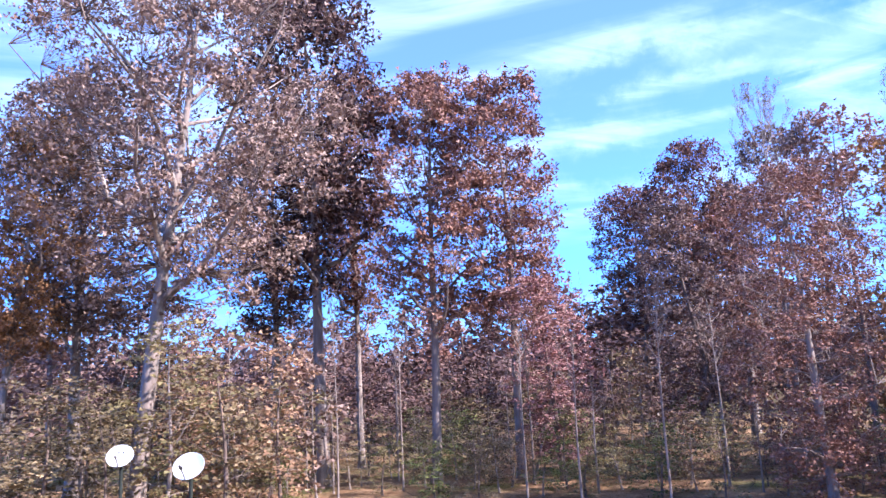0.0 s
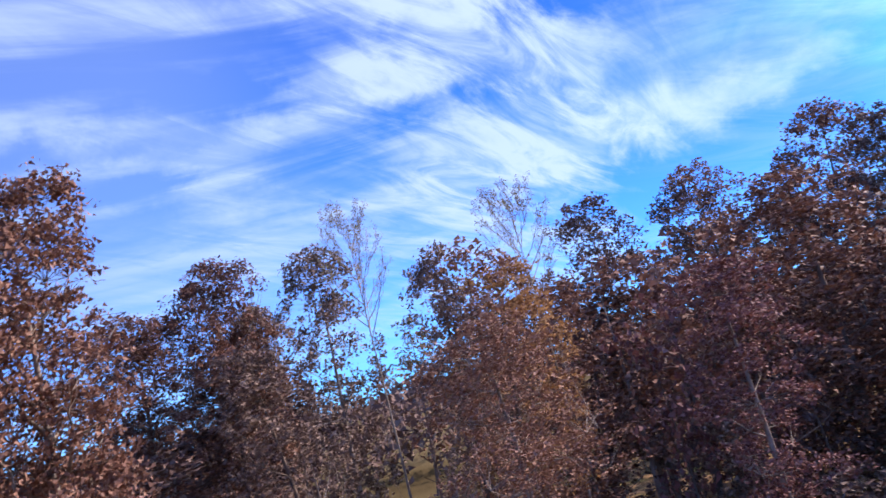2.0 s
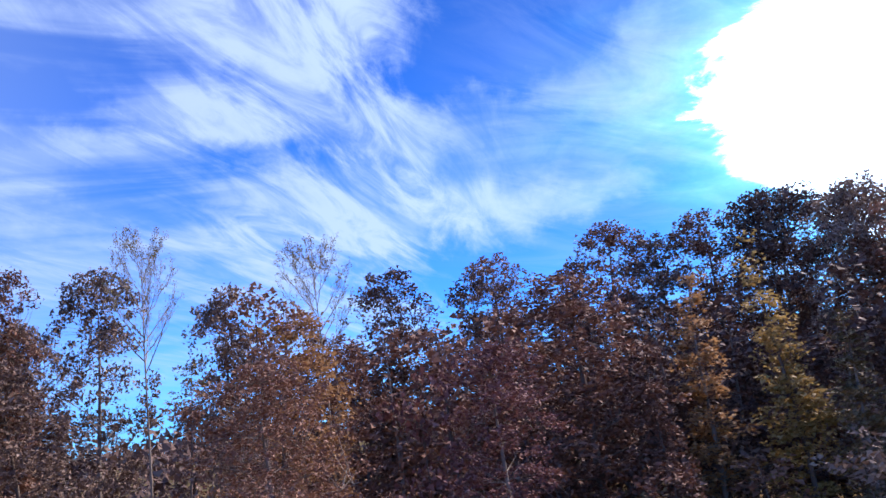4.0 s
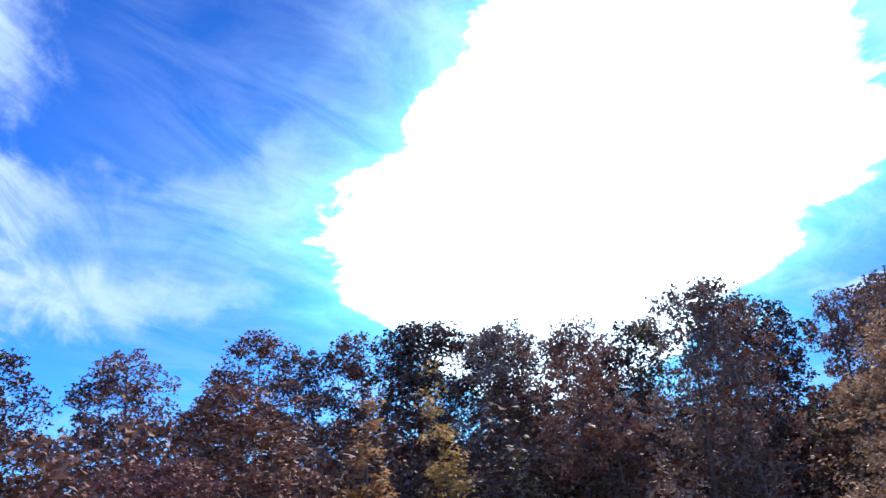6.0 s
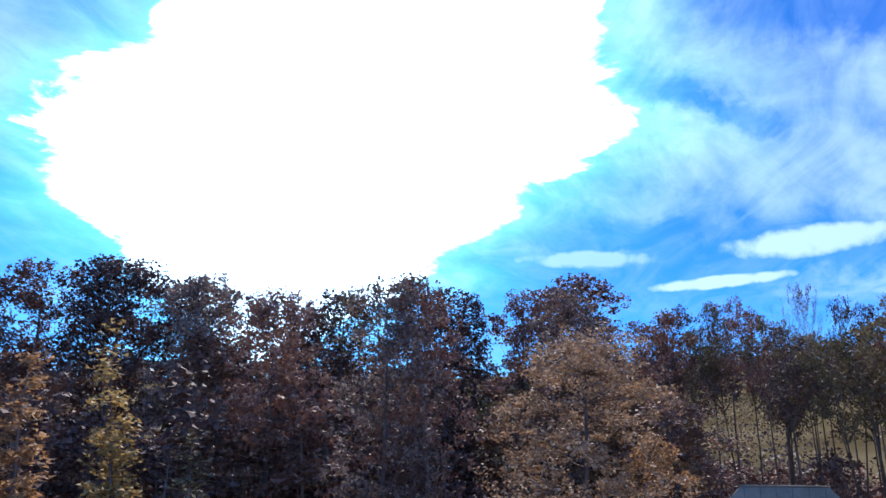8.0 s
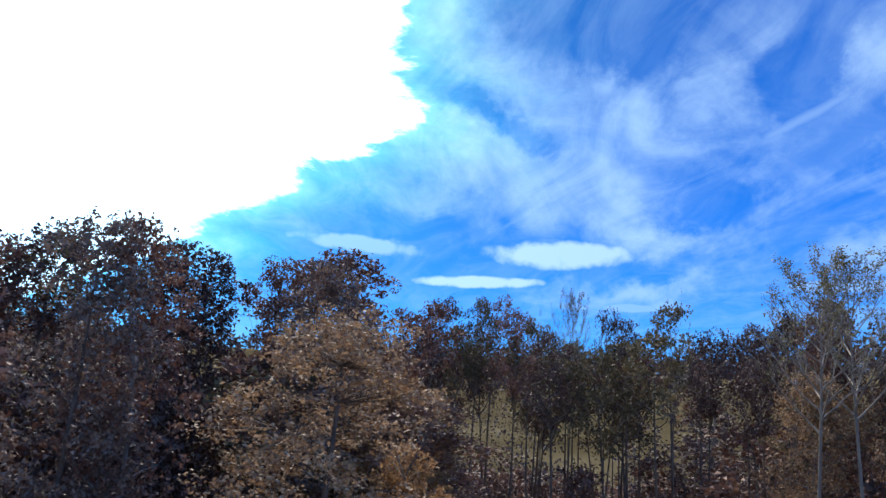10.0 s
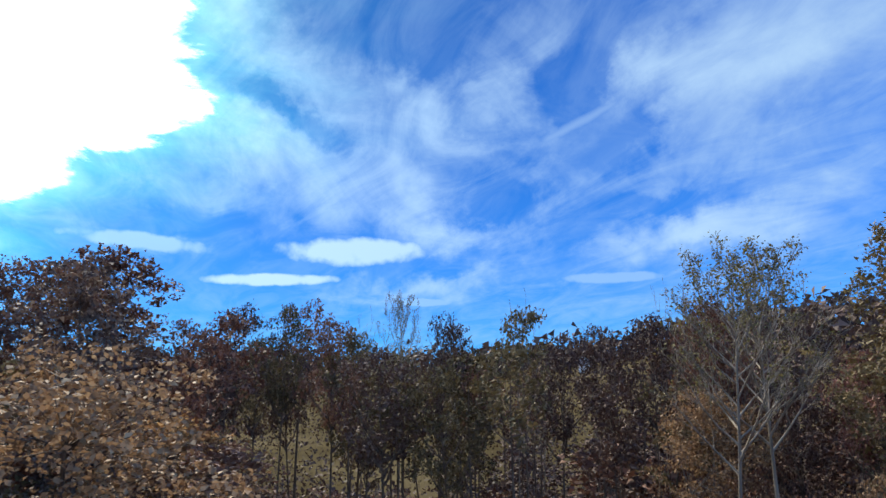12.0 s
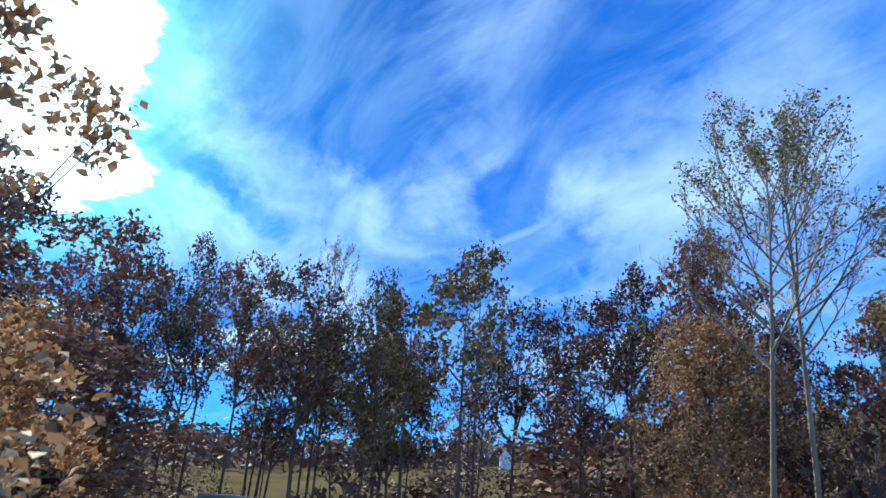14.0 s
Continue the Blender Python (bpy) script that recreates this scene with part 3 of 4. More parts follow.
HUES = {"russet": "russet-brown", "dark": "dark purplish-brown", "tan": "dry tan", "orange": "orange-brown", "red": "faded pinkish-red",
        "olive": "olive-brown", "yellow": "bright yellow", "pale": "pale straw-coloured", "dusty": "dusty brown", "green": "olive-green", "bare": "no"}
FORMS = {
    "big": "great spreading oak with %s leaves over the clearing",
    "oak": "tall oak with %s leaves at the wood edge",
    "near": "broad full tree with sunlit %s leaves beside the clearing",
    "full": "tall full tree with close %s leaves to the ground",
    "cone": "narrow pointed tree with %s leaves to the ground",
    "dense": "dense rounded tree with %s leaves at the wood edge",
    "wood": "medium tree with %s leaves in the wood",
    "slim": "tall thin tree with small %s crown on bare trunk",
    "tall": "tall tree with rounded %s crown on straight trunk",
    "sparse": "pale-barked tree with thin twigs and few %s leaves",
    "bare": "slender tree with bare grey twigs and %s leaves",
    "shrub": "low shrub with %s leaves at the wood edge",
    "under": "young tree with %s leaves in the undergrowth",
}


def plant(x, y, top, radius, kind, tint, seed, group="trees round the clearing"):
    """A tree of that height and crown radius with its foot on the ground."""
    z = land(x, y)
    trunk, crown = stock(kind, seed, tint)
    name = {"under": "young_tree", "shrub": "shrub", "sparse": "sparse_tree", "bare": "bare_tree"}.get(kind, "tree")
    ob = thing(name, pose(x, y, z, rz=0 if kind == "big" else (x * 971 + y * 613) % 360), FORMS[kind] % HUES["bare" if kind == "bare" else tint], "shrub" if kind == "shrub" else "tree", group)
    high, wide = KINDS[kind][:2]
    ob.scale = (radius / wide, radius / wide, (top - z) / high)
    part("trunk", trunk, ob, "pale smooth bark" if kind in ("sparse", "bare") else "")
    if crown:
        part("crown", crown, ob)
    return ob


# ---------------------------------------------------------------- the ground
def land(x, y):
    """Height of the ground: level round the clearing, rising to low hills."""
    r = math.hypot(x, y)
    s = min(1.0, max(0.0, (r - 48.0) / 300.0))
    far = min(1.0, max(0.0, (r - 320.0) / 1500.0))
    roll = noise.noise((x * 0.006, y * 0.006, 2.0))
    bumps = 0.10 * noise.noise((x * 0.25, y * 0.25, 5.0)) if r < 120 else 0.0
    hill = 17.0 * min(1.0, s * 6.0) * math.exp(-((x - 26.0) ** 2 + (y + 190.0) ** 2) / 9800.0)
    south = min(1.0, max(0.0, 0.5 - (y - 0.4 * x) / 160.0))
    return hill + (7.0 + 18.0 * south) * s * s * (3 - 2 * s) * (1 + 0.22 * roll) + (20.0 + 50.0 * south) * far * (1 + 0.5 * roll) + bumps


def build_ground():
    rings = [0.0] + [1.5 * 1.13 ** i for i in range(62)]
    sides = 96
    verts, faces = [(0, 0, land(0, 0))], []
    for r in rings[1:]:
        for j in range(sides):
            w = 2 * math.pi * j / sides
            x, y = r * math.sin(w), r * math.cos(w)
            verts.append((x, y, land(x, y)))
    for j in range(sides):
        faces.append((0, 1 + (j + 1) % sides, 1 + j))
    for i in range(len(rings) - 2):
        a, b = 1 + i * sides, 1 + (i + 1) * sides
        for j in range(sides):
            q = (j + 1) % sides
            faces.append((a + j, a + q, b + q, b + j))
    tagged(new("ground", mesh_of("ground", verts, faces, GROUND, True)), "clearing strewn with dry leaves, rising to tawny fields", "ground", kind="structure")


build_ground()

# ---------------------------------------------------------------- trees: place, top, crown radius, kind, tint
NORTH = (
    (-7.6, 18.9, 15.1, 5.0, "oak", "dusty"),
    (-4.0, 24.7, 17.5, 3.2, "oak", "dark"),
    (-11.3, 23.4, 13.6, 2.7, "oak", "dusty"),
    (-12.2, 20.7, 11.4, 2.1, "oak", "orange"),
    (-3.3, 28.8, 15.1, 1.9, "oak", "russet"),
    (-6.8, 30.2, 13.6, 2.7, "oak", "dark"),
    (-0.5, 23.6, 13.0, 2.3, "oak", "russet"),
    (2.1, 24.2, 12.8, 2.25, "oak", "russet"),
    (3.6, 25.7, 6.1, 1.6, "under", "red"),
    (10.2, 39.7, 12.6, 2.9, "oak", "russet"),
    (11.6, 35.1, 13.6, 2.4, "oak", "russet"),
    (14.1, 36.4, 12.0, 2.2, "oak", "dusty"),
    (11.0, 24.7, 12.5, 1.1, "sparse", "pale"),
    (10.9, 20.3, 9.9, 1.5, "slim", "russet"),
    (14.5, 21.5, 12.0, 1.25, "sparse", "pale"),
    (3.2, 23.0, 5.9, 1.6, "dense", "red"),
    (-3.7, 21.4, 4.2, 1.2, "under", "dusty"),
)
NORTH_EAST = (
    (11.1, 34.2, 9.9, 2.7, "dense", "russet"),
    (13.7, 30.8, 12.8, 2.1, "dense", "dusty"),
    (10.6, 21.3, 10.0, 1.4, "dense", "dusty"),
    (8.9, 25.6, 8.9, 1.8, "dense", "dusty"),
    (24.6, 25.5, 12.9, 2.6, "dense", "dark"),
    (28.9, 24.3, 13.2, 1.6, "slim", "dark"),
    (20.5, 16.2, 10.5, 3.1, "dense", "russet"),
    (14.1, 15.8, 8.0, 1.8, "dense", "red"),
    (38.0, 20.9, 16.3, 3.3, "dense", "russet"),
    (36.3, 16.1, 14.9, 2.8, "dense", "dark"),
    (38.0, 12.2, 16.1, 3.3, "dense", "dark"),
    (21.0, 8.6, 8.6, 1.4, "cone", "olive"),
    (19.8, 13.6, 8.2, 1.3, "cone", "russet"),
    (33.3, 8.2, 14.5, 2.6, "dense", "dusty"),
    (27.3, 6.0, 12.8, 2.2, "dense", "russet"),
    (15.7, 19.0, 7.7, 1.5, "under", "red"),
)
EAST = (
    (31.9, 24.5, 14.4, 2.9, "dense", "russet"),
    (38.9, 12.6, 15.9, 3.3, "dense", "dark"),
    (40.9, 8.5, 15.3, 1.9, "slim", "dark"),
    (39.4, 3.4, 14.5, 2.4, "dense", "russet"),
    (33.9, 1.3, 14.1, 1.6, "slim", "olive"),
    (30.1, -0.8, 13.7, 2.8, "dense", "dark"),
    (30.4, -2.8, 13.5, 2.4, "dense", "dark"),
    (34.0, -10.9, 15.3, 3.3, "dense", "russet"),
    (24.7, -5.4, 12.9, 2.2, "dense", "dusty"),
    (9.8, 24.2, 3.7, 0.9, "under", "tan"),
    (5.9, 24.6, 3.9, 1.0, "under", "tan"),
    (8.8, 25.5, 6.2, 1.3, "bare", "bare"),
    (15.3, -0.1, 10.2, 2.7, "near", "tan"),
    (8.3, 17.5, 7.6, 2.2, "near", "russet"),
    (7.8, -15.6, 14.0, 3.1, "full", "olive"),
)
EAST_SOUTH = (
    (11.5, -10.6, 12.5, 1.7, "sparse", "pale"),
    (11.1, -11.9, 12.9, 1.8, "sparse", "pale"),
    (-8.5, 9.5, 9.5, 1.6, "bare", "bare"),
    (22.4, 13.1, 11.0, 1.7, "cone", "orange"),
    (22.9, 10.5, 11.0, 1.7, "cone", "yellow"),
    (32.6, 7.3, 12.0, 3.1, "dense", "russet"),
    (38.1, 15.4, 15.6, 3.3, "dense", "russet"),
    (36.7, 9.1, 14.8, 3.1, "dense", "dark"),
    (34.0, 2.0, 14.1, 3.2, "dense", "dark"),
    (22.7, 3.2, 12.4, 1.9, "dense", "dusty"),
    (22.3, 1.4, 12.6, 1.8, "dense", "russet"),
    (31.4, -5.7, 14.1, 2.2, "dense", "russet"),
    (30.5, -7.5, 13.9, 2.6, "dense", "russet"),
    (13.0, -13.3, 9.9, 1.9, "near", "tan"),
    (13.5, -15.9, 12.3, 1.3, "dense", "russet"),
    (8.5, -8.9, 9.0, 1.3, "near", "tan"),
    (28.2, -11.3, 11.6, 0.9, "tall", "dark"),
)
SOUTH_EAST = (
    (28.2, -13.0, 11.8, 0.9, "tall", "olive"),
    (26.1, -12.4, 12.7, 1.0, "tall", "olive"),
    (24.3, -12.9, 12.2, 1.1, "tall", "russet"),
    (27.8, -15.1, 12.2, 1.1, "tall", "dark"),
    (26.4, -16.5, 13.2, 0.7, "bare", "bare"),
    (23.5, -15.1, 13.3, 0.8, "sparse", "olive"),
    (22.1, -15.6, 12.6, 0.8, "tall", "dark"),
    (24.7, -18.1, 11.8, 1.1, "tall", "dark"),
    (22.1, -17.5, 11.1, 0.9, "tall", "russet"),
    (20.4, -17.4, 13.3, 0.7, "bare", "bare"),
    (18.4, -16.8, 11.8, 1.3, "tall", "dark"),
    (17.6, -18.8, 11.9, 1.1, "tall", "dark"),
    (21.9, -21.2, 11.9, 1.1, "tall", "dark"),
    (15.9, -18.4, 13.4, 0.6, "bare", "bare"),
    (13.4, -14.9, 12.2, 1.1, "tall", "russet"),
    (11.1, -16.3, 10.3, 1.0, "tall", "dark"),
)
SOUTH = (
    (10.2, -16.3, 10.8, 1.2, "tall", "red"),
    (26.4, -8.4, 10.3, 1.1, "tall", "russet"),
    (29.4, -13.1, 13.2, 1.5, "tall", "dark"),
    (28.7, -15.5, 13.6, 1.5, "tall", "russet"),
    (29.5, -19.1, 12.6, 1.2, "tall", "olive"),
    (25.6, -21.1, 12.9, 1.1, "tall", "dark"),
    (20.3, -23.1, 12.7, 1.5, "tall", "dark"),
    (18.0, -22.9, 12.1, 1.1, "tall", "russet"),
    (16.3, -21.4, 12.3, 1.1, "tall", "dark"),
    (13.5, -23.0, 12.6, 1.3, "tall", "dark"),
    (36.4, 6.0, 14.3, 2.8, "dense", "dark"),
    (33.2, 4.5, 13.8, 2.4, "dense", "russet"),
    (17.3, -3.3, 7.5, 1.2, "dense", "orange"),
    (22.4, -7.9, 8.7, 2.6, "dense", "russet"),
    (24.0, -6.9, 9.3, 2.7, "dense", "orange"),
    (13.0, 22.8, 9.6, 2.0, "dense", "orange"),
    (16.0, 22.5, 9.4, 1.9, "dense", "russet"),
)
VARIANTS = {"full": 1, "cone": 2, "near": 3, "dense": 6, "wood": 4, "big": 2, "oak": 5, "slim": 4, "tall": 4, "sparse": 3, "bare": 2, "shrub": 2, "under": 3}
planted = []
for stand in (NORTH, NORTH_EAST, EAST, EAST_SOUTH, SOUTH_EAST, SOUTH):
    for i, (x, y, top, radius, kind, tint) in enumerate(stand):
        if tint == "bare":
            kind = "bare"
        if radius > 3.5:
            kind = "big"
        plant(x, y, top, radius, kind, tint, i % VARIANTS[kind])
        planted.append((x, y))


leaner = plant(2.4, 23.6, 6.4, 0.7, "bare", "bare", 1)
leaner.rotation_euler = (0.0, radians(15), 0.0)


def lane(x, y):
    """Distance from the open lane through the southern trees towards the white hut."""
    a = radians(152.5)
    return abs((x - 9.2) * math.cos(a) - (y - 0.9) * math.sin(a)) if y < -8 else 9.9


def clear_view(x, y):
    """Whether the place lies where the field shows between bare trunks."""
    return y < -6 and 127.0 < math.degrees(math.atan2(x - 9.4, y - 1.0)) < 141.5


BACK = []


def fill(count, az0, az1, r0, r1, kinds, tints, tops, gap, seed, group, girth=1.0, apart=True):
    """More trees of the wood, scattered between two headings and two distances; those not apart are joined later."""
    rng = random.Random(seed)
    made, tries = 0, 0
    while made < count and tries < count * 40:
        tries += 1
        a, r = radians(rng.uniform(az0, az1)), math.sqrt(rng.uniform(r0 * r0, r1 * r1))
        x, y = r * math.sin(a), 4.0 + r * math.cos(a)
        if any((x - p) ** 2 + (y - q) ** 2 < gap * gap for p, q in planted) or math.hypot(x - 16.9, y + 7.3) < 5.5 or lane(x, y) < 0.8:
            continue
        kind, tint = rng.choice(kinds), rng.choice(tints)
        high, wide = KINDS[kind][:2]
        top = rng.uniform(*tops)
        if clear_view(x, y):
            if kind in ("wood", "under"):
                top = min(top, 5.4)
            elif math.hypot(x - 9.4, y - 1.0) > 27 or rng.random() < 0.6:
                continue
        radius, pick, ground = wide * girth * rng.uniform(0.8, 1.15), rng.randrange(VARIANTS[kind]), land(x, y)
        if apart:
            plant(x, y, ground + top, radius, kind, tint, pick, group)
        else:
            size = Matrix.Diagonal((radius / wide, radius / wide, top / high, 1))
            BACK.append((pose(x, y, ground, rz=rng.uniform(0, 360)) @ size, stock(kind, pick, tint)))
        planted.append((x, y))
        made += 1


WOOD = "trees of the wood behind"
fill(64, -48, 26, 29, 50, ("wood", "wood", "wood", "slim"), ("dark", "dark", "dark", "russet"), (5.0, 9.5), 2.0, 1, WOOD, apart=False)
fill(14, 34, 54, 38, 58, ("wood", "slim"), ("russet", "dark", "olive"), (9.0, 12.0), 2.0, 12, WOOD, apart=False)
fill(52, 54, 102, 37, 54, ("wood", "wood", "slim"), ("russet", "dark", "dark", "olive", "russet"), (11.0, 13.6), 1.5, 2, WOOD, apart=False)
fill(38, 137, 174, 38, 58, ("wood",), ("dark", "dark", "russet"), (7.0, 9.6), 1.6, 20, WOOD, apart=False)
fill(16, 110, 126, 38, 56, ("wood",), ("dark", "russet"), (7.0, 9.4), 1.6, 21, WOOD, apart=False)
fill(52, 42, 112, 26, 37, ("wood",), ("dark", "russet", "dark"), (7.6, 10.4), 1.3, 17, WOOD, apart=False)
fill(26, 96, 113, 27, 48, ("wood", "wood", "slim"), ("russet", "dark", "dark", "olive"), (8.5, 11.5), 1.8, 3, WOOD, apart=False)
fill(92, 113, 190, 23, 44, ("slim", "slim", "slim", "tall", "bare"), ("russet", "dark", "dark", "olive"), (10.2, 12.6), 1.2, 4, WOOD, 0.78)
fill(16, 172, 200, 16, 40, ("wood", "slim"), ("russet", "dark", "tan"), (8.0, 11.0), 2.2, 5, WOOD)
UNDER = "undergrowth at the wood edge"
fill(28, -38, -13, 15.2, 19.0, ("shrub",), ("olive", "olive", "tan", "pale", "olive"), (2.4, 4.8), 1.2, 9, UNDER)
fill(72, -36, 44, 17.0, 25, ("shrub",), ("green", "olive", "olive", "tan", "green", "pale"), (0.8, 2.3), 0.9, 6, UNDER, 0.55)
fill(46, 40, 120, 18, 34, ("under",), ("russet", "dark", "olive", "dark", "dusty"), (2.5, 6.0), 1.4, 7, UNDER)
fill(52, 112, 125.5, 19, 36, ("under",), ("russet", "dark", "tan", "orange", "dark"), (3.6, 7.4), 1.0, 8, UNDER, 0.75)
fill(24, 112, 134, 24, 42, ("slim", "slim", "tall"), ("dark", "russet", "olive"), (10.0, 12.0), 1.2, 19, WOOD, 0.8)
fill(24, 118, 131, 22, 40, ("under",), ("russet", "dark", "dark"), (5.4, 7.6), 1.0, 13, UNDER, 0.6)
fill(34, 131, 172, 23, 34, ("wood",), ("russet", "dark", "dark", "dark"), (5.2, 7.6), 1.0, 14, UNDER, 0.72)
fill(82, 126, 188, 20, 36, ("under",), ("russet", "dark", "dark", "dark"), (5.0, 8.0), 1.0, 11, UNDER, 0.78)
fill(24, 124, 140, 38, 52, ("under",), ("dark", "dark", "russet"), (4.2, 5.4), 1.2, 23, UNDER, 1.1)
fill(26, 141, 166, 26, 42, ("wood",), ("dark", "dark", "russet"), (7.4, 9.8), 1.0, 16, WOOD, 0.9)
fill(26, 24, 52, 15, 23, ("shrub",), ("green", "olive", "dusty", "dark"), (0.9, 2.6), 0.7, 15, UNDER, 0.55)
fill(22, -3, 33, 15.5, 22, ("shrub",), ("green", "olive", "pale", "green"), (0.7, 2.3), 1.0, 18, UNDER, 0.6)
fill(44, -24, 22, 23, 32, ("under",), ("dark", "olive", "dark", "dark"), (1.8, 4.2), 1.2, 22, UNDER, 0.8)
fill(26, -20, 30, 15, 24, ("bare",), ("bare",), (3.0, 6.0), 0.7, 10, "saplings at the wood edge", 0.35)


def back_woods():
    """The trees behind the wood's edge, too many to count, as one mass."""
    points, corners, starts, shades, mats = [], [], [], [], []
    n_points = n_corners = 0
    for m, meshes in BACK:
        for me in meshes:
            if me is None:
                continue
            mat = me.materials[0]
            if mat not in mats:
                mats.append(mat)
            co = np.empty(len(me.vertices) * 3)
            me.vertices.foreach_get("co", co)
            co = co.reshape(-1, 3) @ np.array(m.to_3x3()).T + np.array(m.translation)
            loop = np.empty(len(me.loops), dtype=np.int32)
            me.loops.foreach_get("vertex_index", loop)
            first = np.empty(len(me.polygons), dtype=np.int32)
            me.polygons.foreach_get("loop_start", first)
            points.append(co)
            corners.append(loop + n_points)
            starts.append(first + n_corners)
            shades.append(np.full(len(first), mats.index(mat), dtype=np.int32))
            n_points, n_corners = n_points + len(co), n_corners + len(loop)
    me = bpy.data.meshes.new("back_woods")
    me.vertices.add(n_points)
    me.vertices.foreach_set("co", np.concatenate(points).ravel())
    me.loops.add(n_corners)
    me.loops.foreach_set("vertex_index", np.concatenate(corners))
    me.polygons.add(sum(len(a) for a in starts))
    me.polygons.foreach_set("loop_start", np.concatenate(starts))
    for mat in mats:
        me.materials.append(mat)
    me.polygons.foreach_set("material_index", np.concatenate(shades))
    me.update(calc_edges=True)
    tagged(new("back_woods", me), "brown and russet trees deeper in the wood", "woods", kind="stuff")


def far_woods():
    """The wooded ridges beyond the fields, as one mass of foliage."""
    rng = np.random.default_rng(5)
    n = 2600
    a, r = rng.uniform(0, 2 * math.pi, n), rng.uniform(270, 420, n)
    spots = []
    for w, d in zip(a, r):
        x, y = d * math.sin(w), d * math.cos(w)
        spots.append((x, y, land(x, y) + 4.0))
    for _ in range(420):
        w, d = radians(rng.uniform(158, 200)), rng.uniform(130, 250)
        x, y = d * math.sin(w), d * math.cos(w)
        spots.append((x, y, land(x, y) + 3.0))
    for _ in range(360):
        w, d = radians(rng.uniform(112, 168)), rng.uniform(185, 255)
        x, y = d * math.sin(w), d * math.cos(w)
        spots.append((x, y, land(x, y) + 2.2))
    base = np.repeat(np.array(spots), 20, axis=0)
    places = base + rng.normal(0, 1, base.shape) * np.array((2.2, 2.2, 2.6))
    me = leaf_mesh("far_woods", places, 2.2, rng, LEAVES["dark"], corners=3)
    tagged(new("far_woods", me), "distant wooded ridge in dull brown", "woods", kind="stuff")


def far_hedge():
    """Brush along the field's edge behind the southern trees."""
    rng = np.random.default_rng(12)
    n = 900
    a, r = np.radians(rng.uniform(106, 190, n)), rng.uniform(26, 62, n)
    spots = [(d * math.sin(w), d * math.cos(w), land(d * math.sin(w), d * math.cos(w)) + rng.uniform(0.3, 2.2 if d < 44 else 3.6)) for w, d in zip(a, r)]
    base = np.repeat(np.array(spots), 64, axis=0)
    places = base + rng.normal(0, 1, base.shape) * np.array((1.0, 1.0, 0.8))
    a, r = np.radians(rng.uniform(100, 196, 900)), rng.uniform(62, 150, 900)
    slope = [(d * math.sin(w), d * math.cos(w), land(d * math.sin(w), d * math.cos(w)) + rng.uniform(0.5, 3.5)) for w, d in zip(a, r) if not 130 < math.degrees(w) < 142]
    base = np.repeat(np.array(slope), 40, axis=0)
    places = np.concatenate((places, base + rng.normal(0, 1, base.shape) * np.array((1.7, 1.7, 1.1))))
    me = leaf_mesh("brush", places, 0.36, rng, LEAVES["dark"], corners=3)
    tagged(new("brush", me), "dark leafy brush along the edge of the field", "brush", kind="stuff")


def near_woods():
    """The depth of the wood to the north and east, too dense to count."""
    rng = np.random.default_rng(8)
    n = 620
    a, r = np.radians(rng.uniform(-75, 108, n)), rng.uniform(56, 105, n)
    spots = [(d * math.sin(w), d * math.cos(w), land(d * math.sin(w), d * math.cos(w)) + rng.uniform(1.5, 7.5)) for w, d in zip(a, r)]
    base = np.repeat(np.array(spots), 60, axis=0)
    places = base + rng.normal(0, 1, base.shape) * np.array((1.3, 1.3, 1.4))
    me = leaf_mesh("deep_woods", places, 0.8, rng, LEAVES["dark"], corners=3)
    tagged(new("deep_woods", me), "depth of the wood in dark brown leaf", "woods", kind="stuff")


back_woods()
far_woods()
near_woods()
far_hedge()


# ---------------------------------------------------------------- things in the clearing
def ring_loft(profile_rows, sides=40):
    """Closed surface of revolution about z from (radius, height) rows."""
    bm = bmesh.new()
    loops = []
    for r, z in profile_rows:
        if r < 1e-6:
            loops.append([bm.verts.new((0, 0, z))])
        else:
            loops.append([bm.verts.new((r * math.cos(2 * math.pi * j / sides), r * math.sin(2 * math.pi * j / sides), z)) for j in range(sides)])
    for a, b in zip(loops, loops[1:]):
        for j in range(sides):
            q = (j + 1) % sides
            ring = [a[j % len(a)], a[q % len(a)], b[q % len(b)], b[j % len(b)]]
            ring = [v for i, v in enumerate(ring) if v not in ring[:i]]
            if len(ring) > 2:
                bm.faces.new(ring)
    bmesh.ops.recalc_face_normals(bm, faces=bm.faces)
    return bm


def box(size, at=(0, 0, 0), bevel=0.0, turn=None):
    bm = bmesh.new()
    bmesh.ops.create_cube(bm, size=1.0, matrix=Matrix.Diagonal((*size, 1)))
    if bevel:
        bmesh.ops.bevel(bm, geom=bm.edges[:], offset=bevel, segments=2, affect="EDGES")
    bmesh.ops.transform(bm, matrix=Matrix.Translation(at) @ (turn or Matrix()), verts=bm.verts)
    return bm


def rod(points, radii, mat, name, sides=12):
    t = Tubes()
    t.add(points, radii, sides)
    return mesh_of(name, t.verts, t.faces, mat, True)


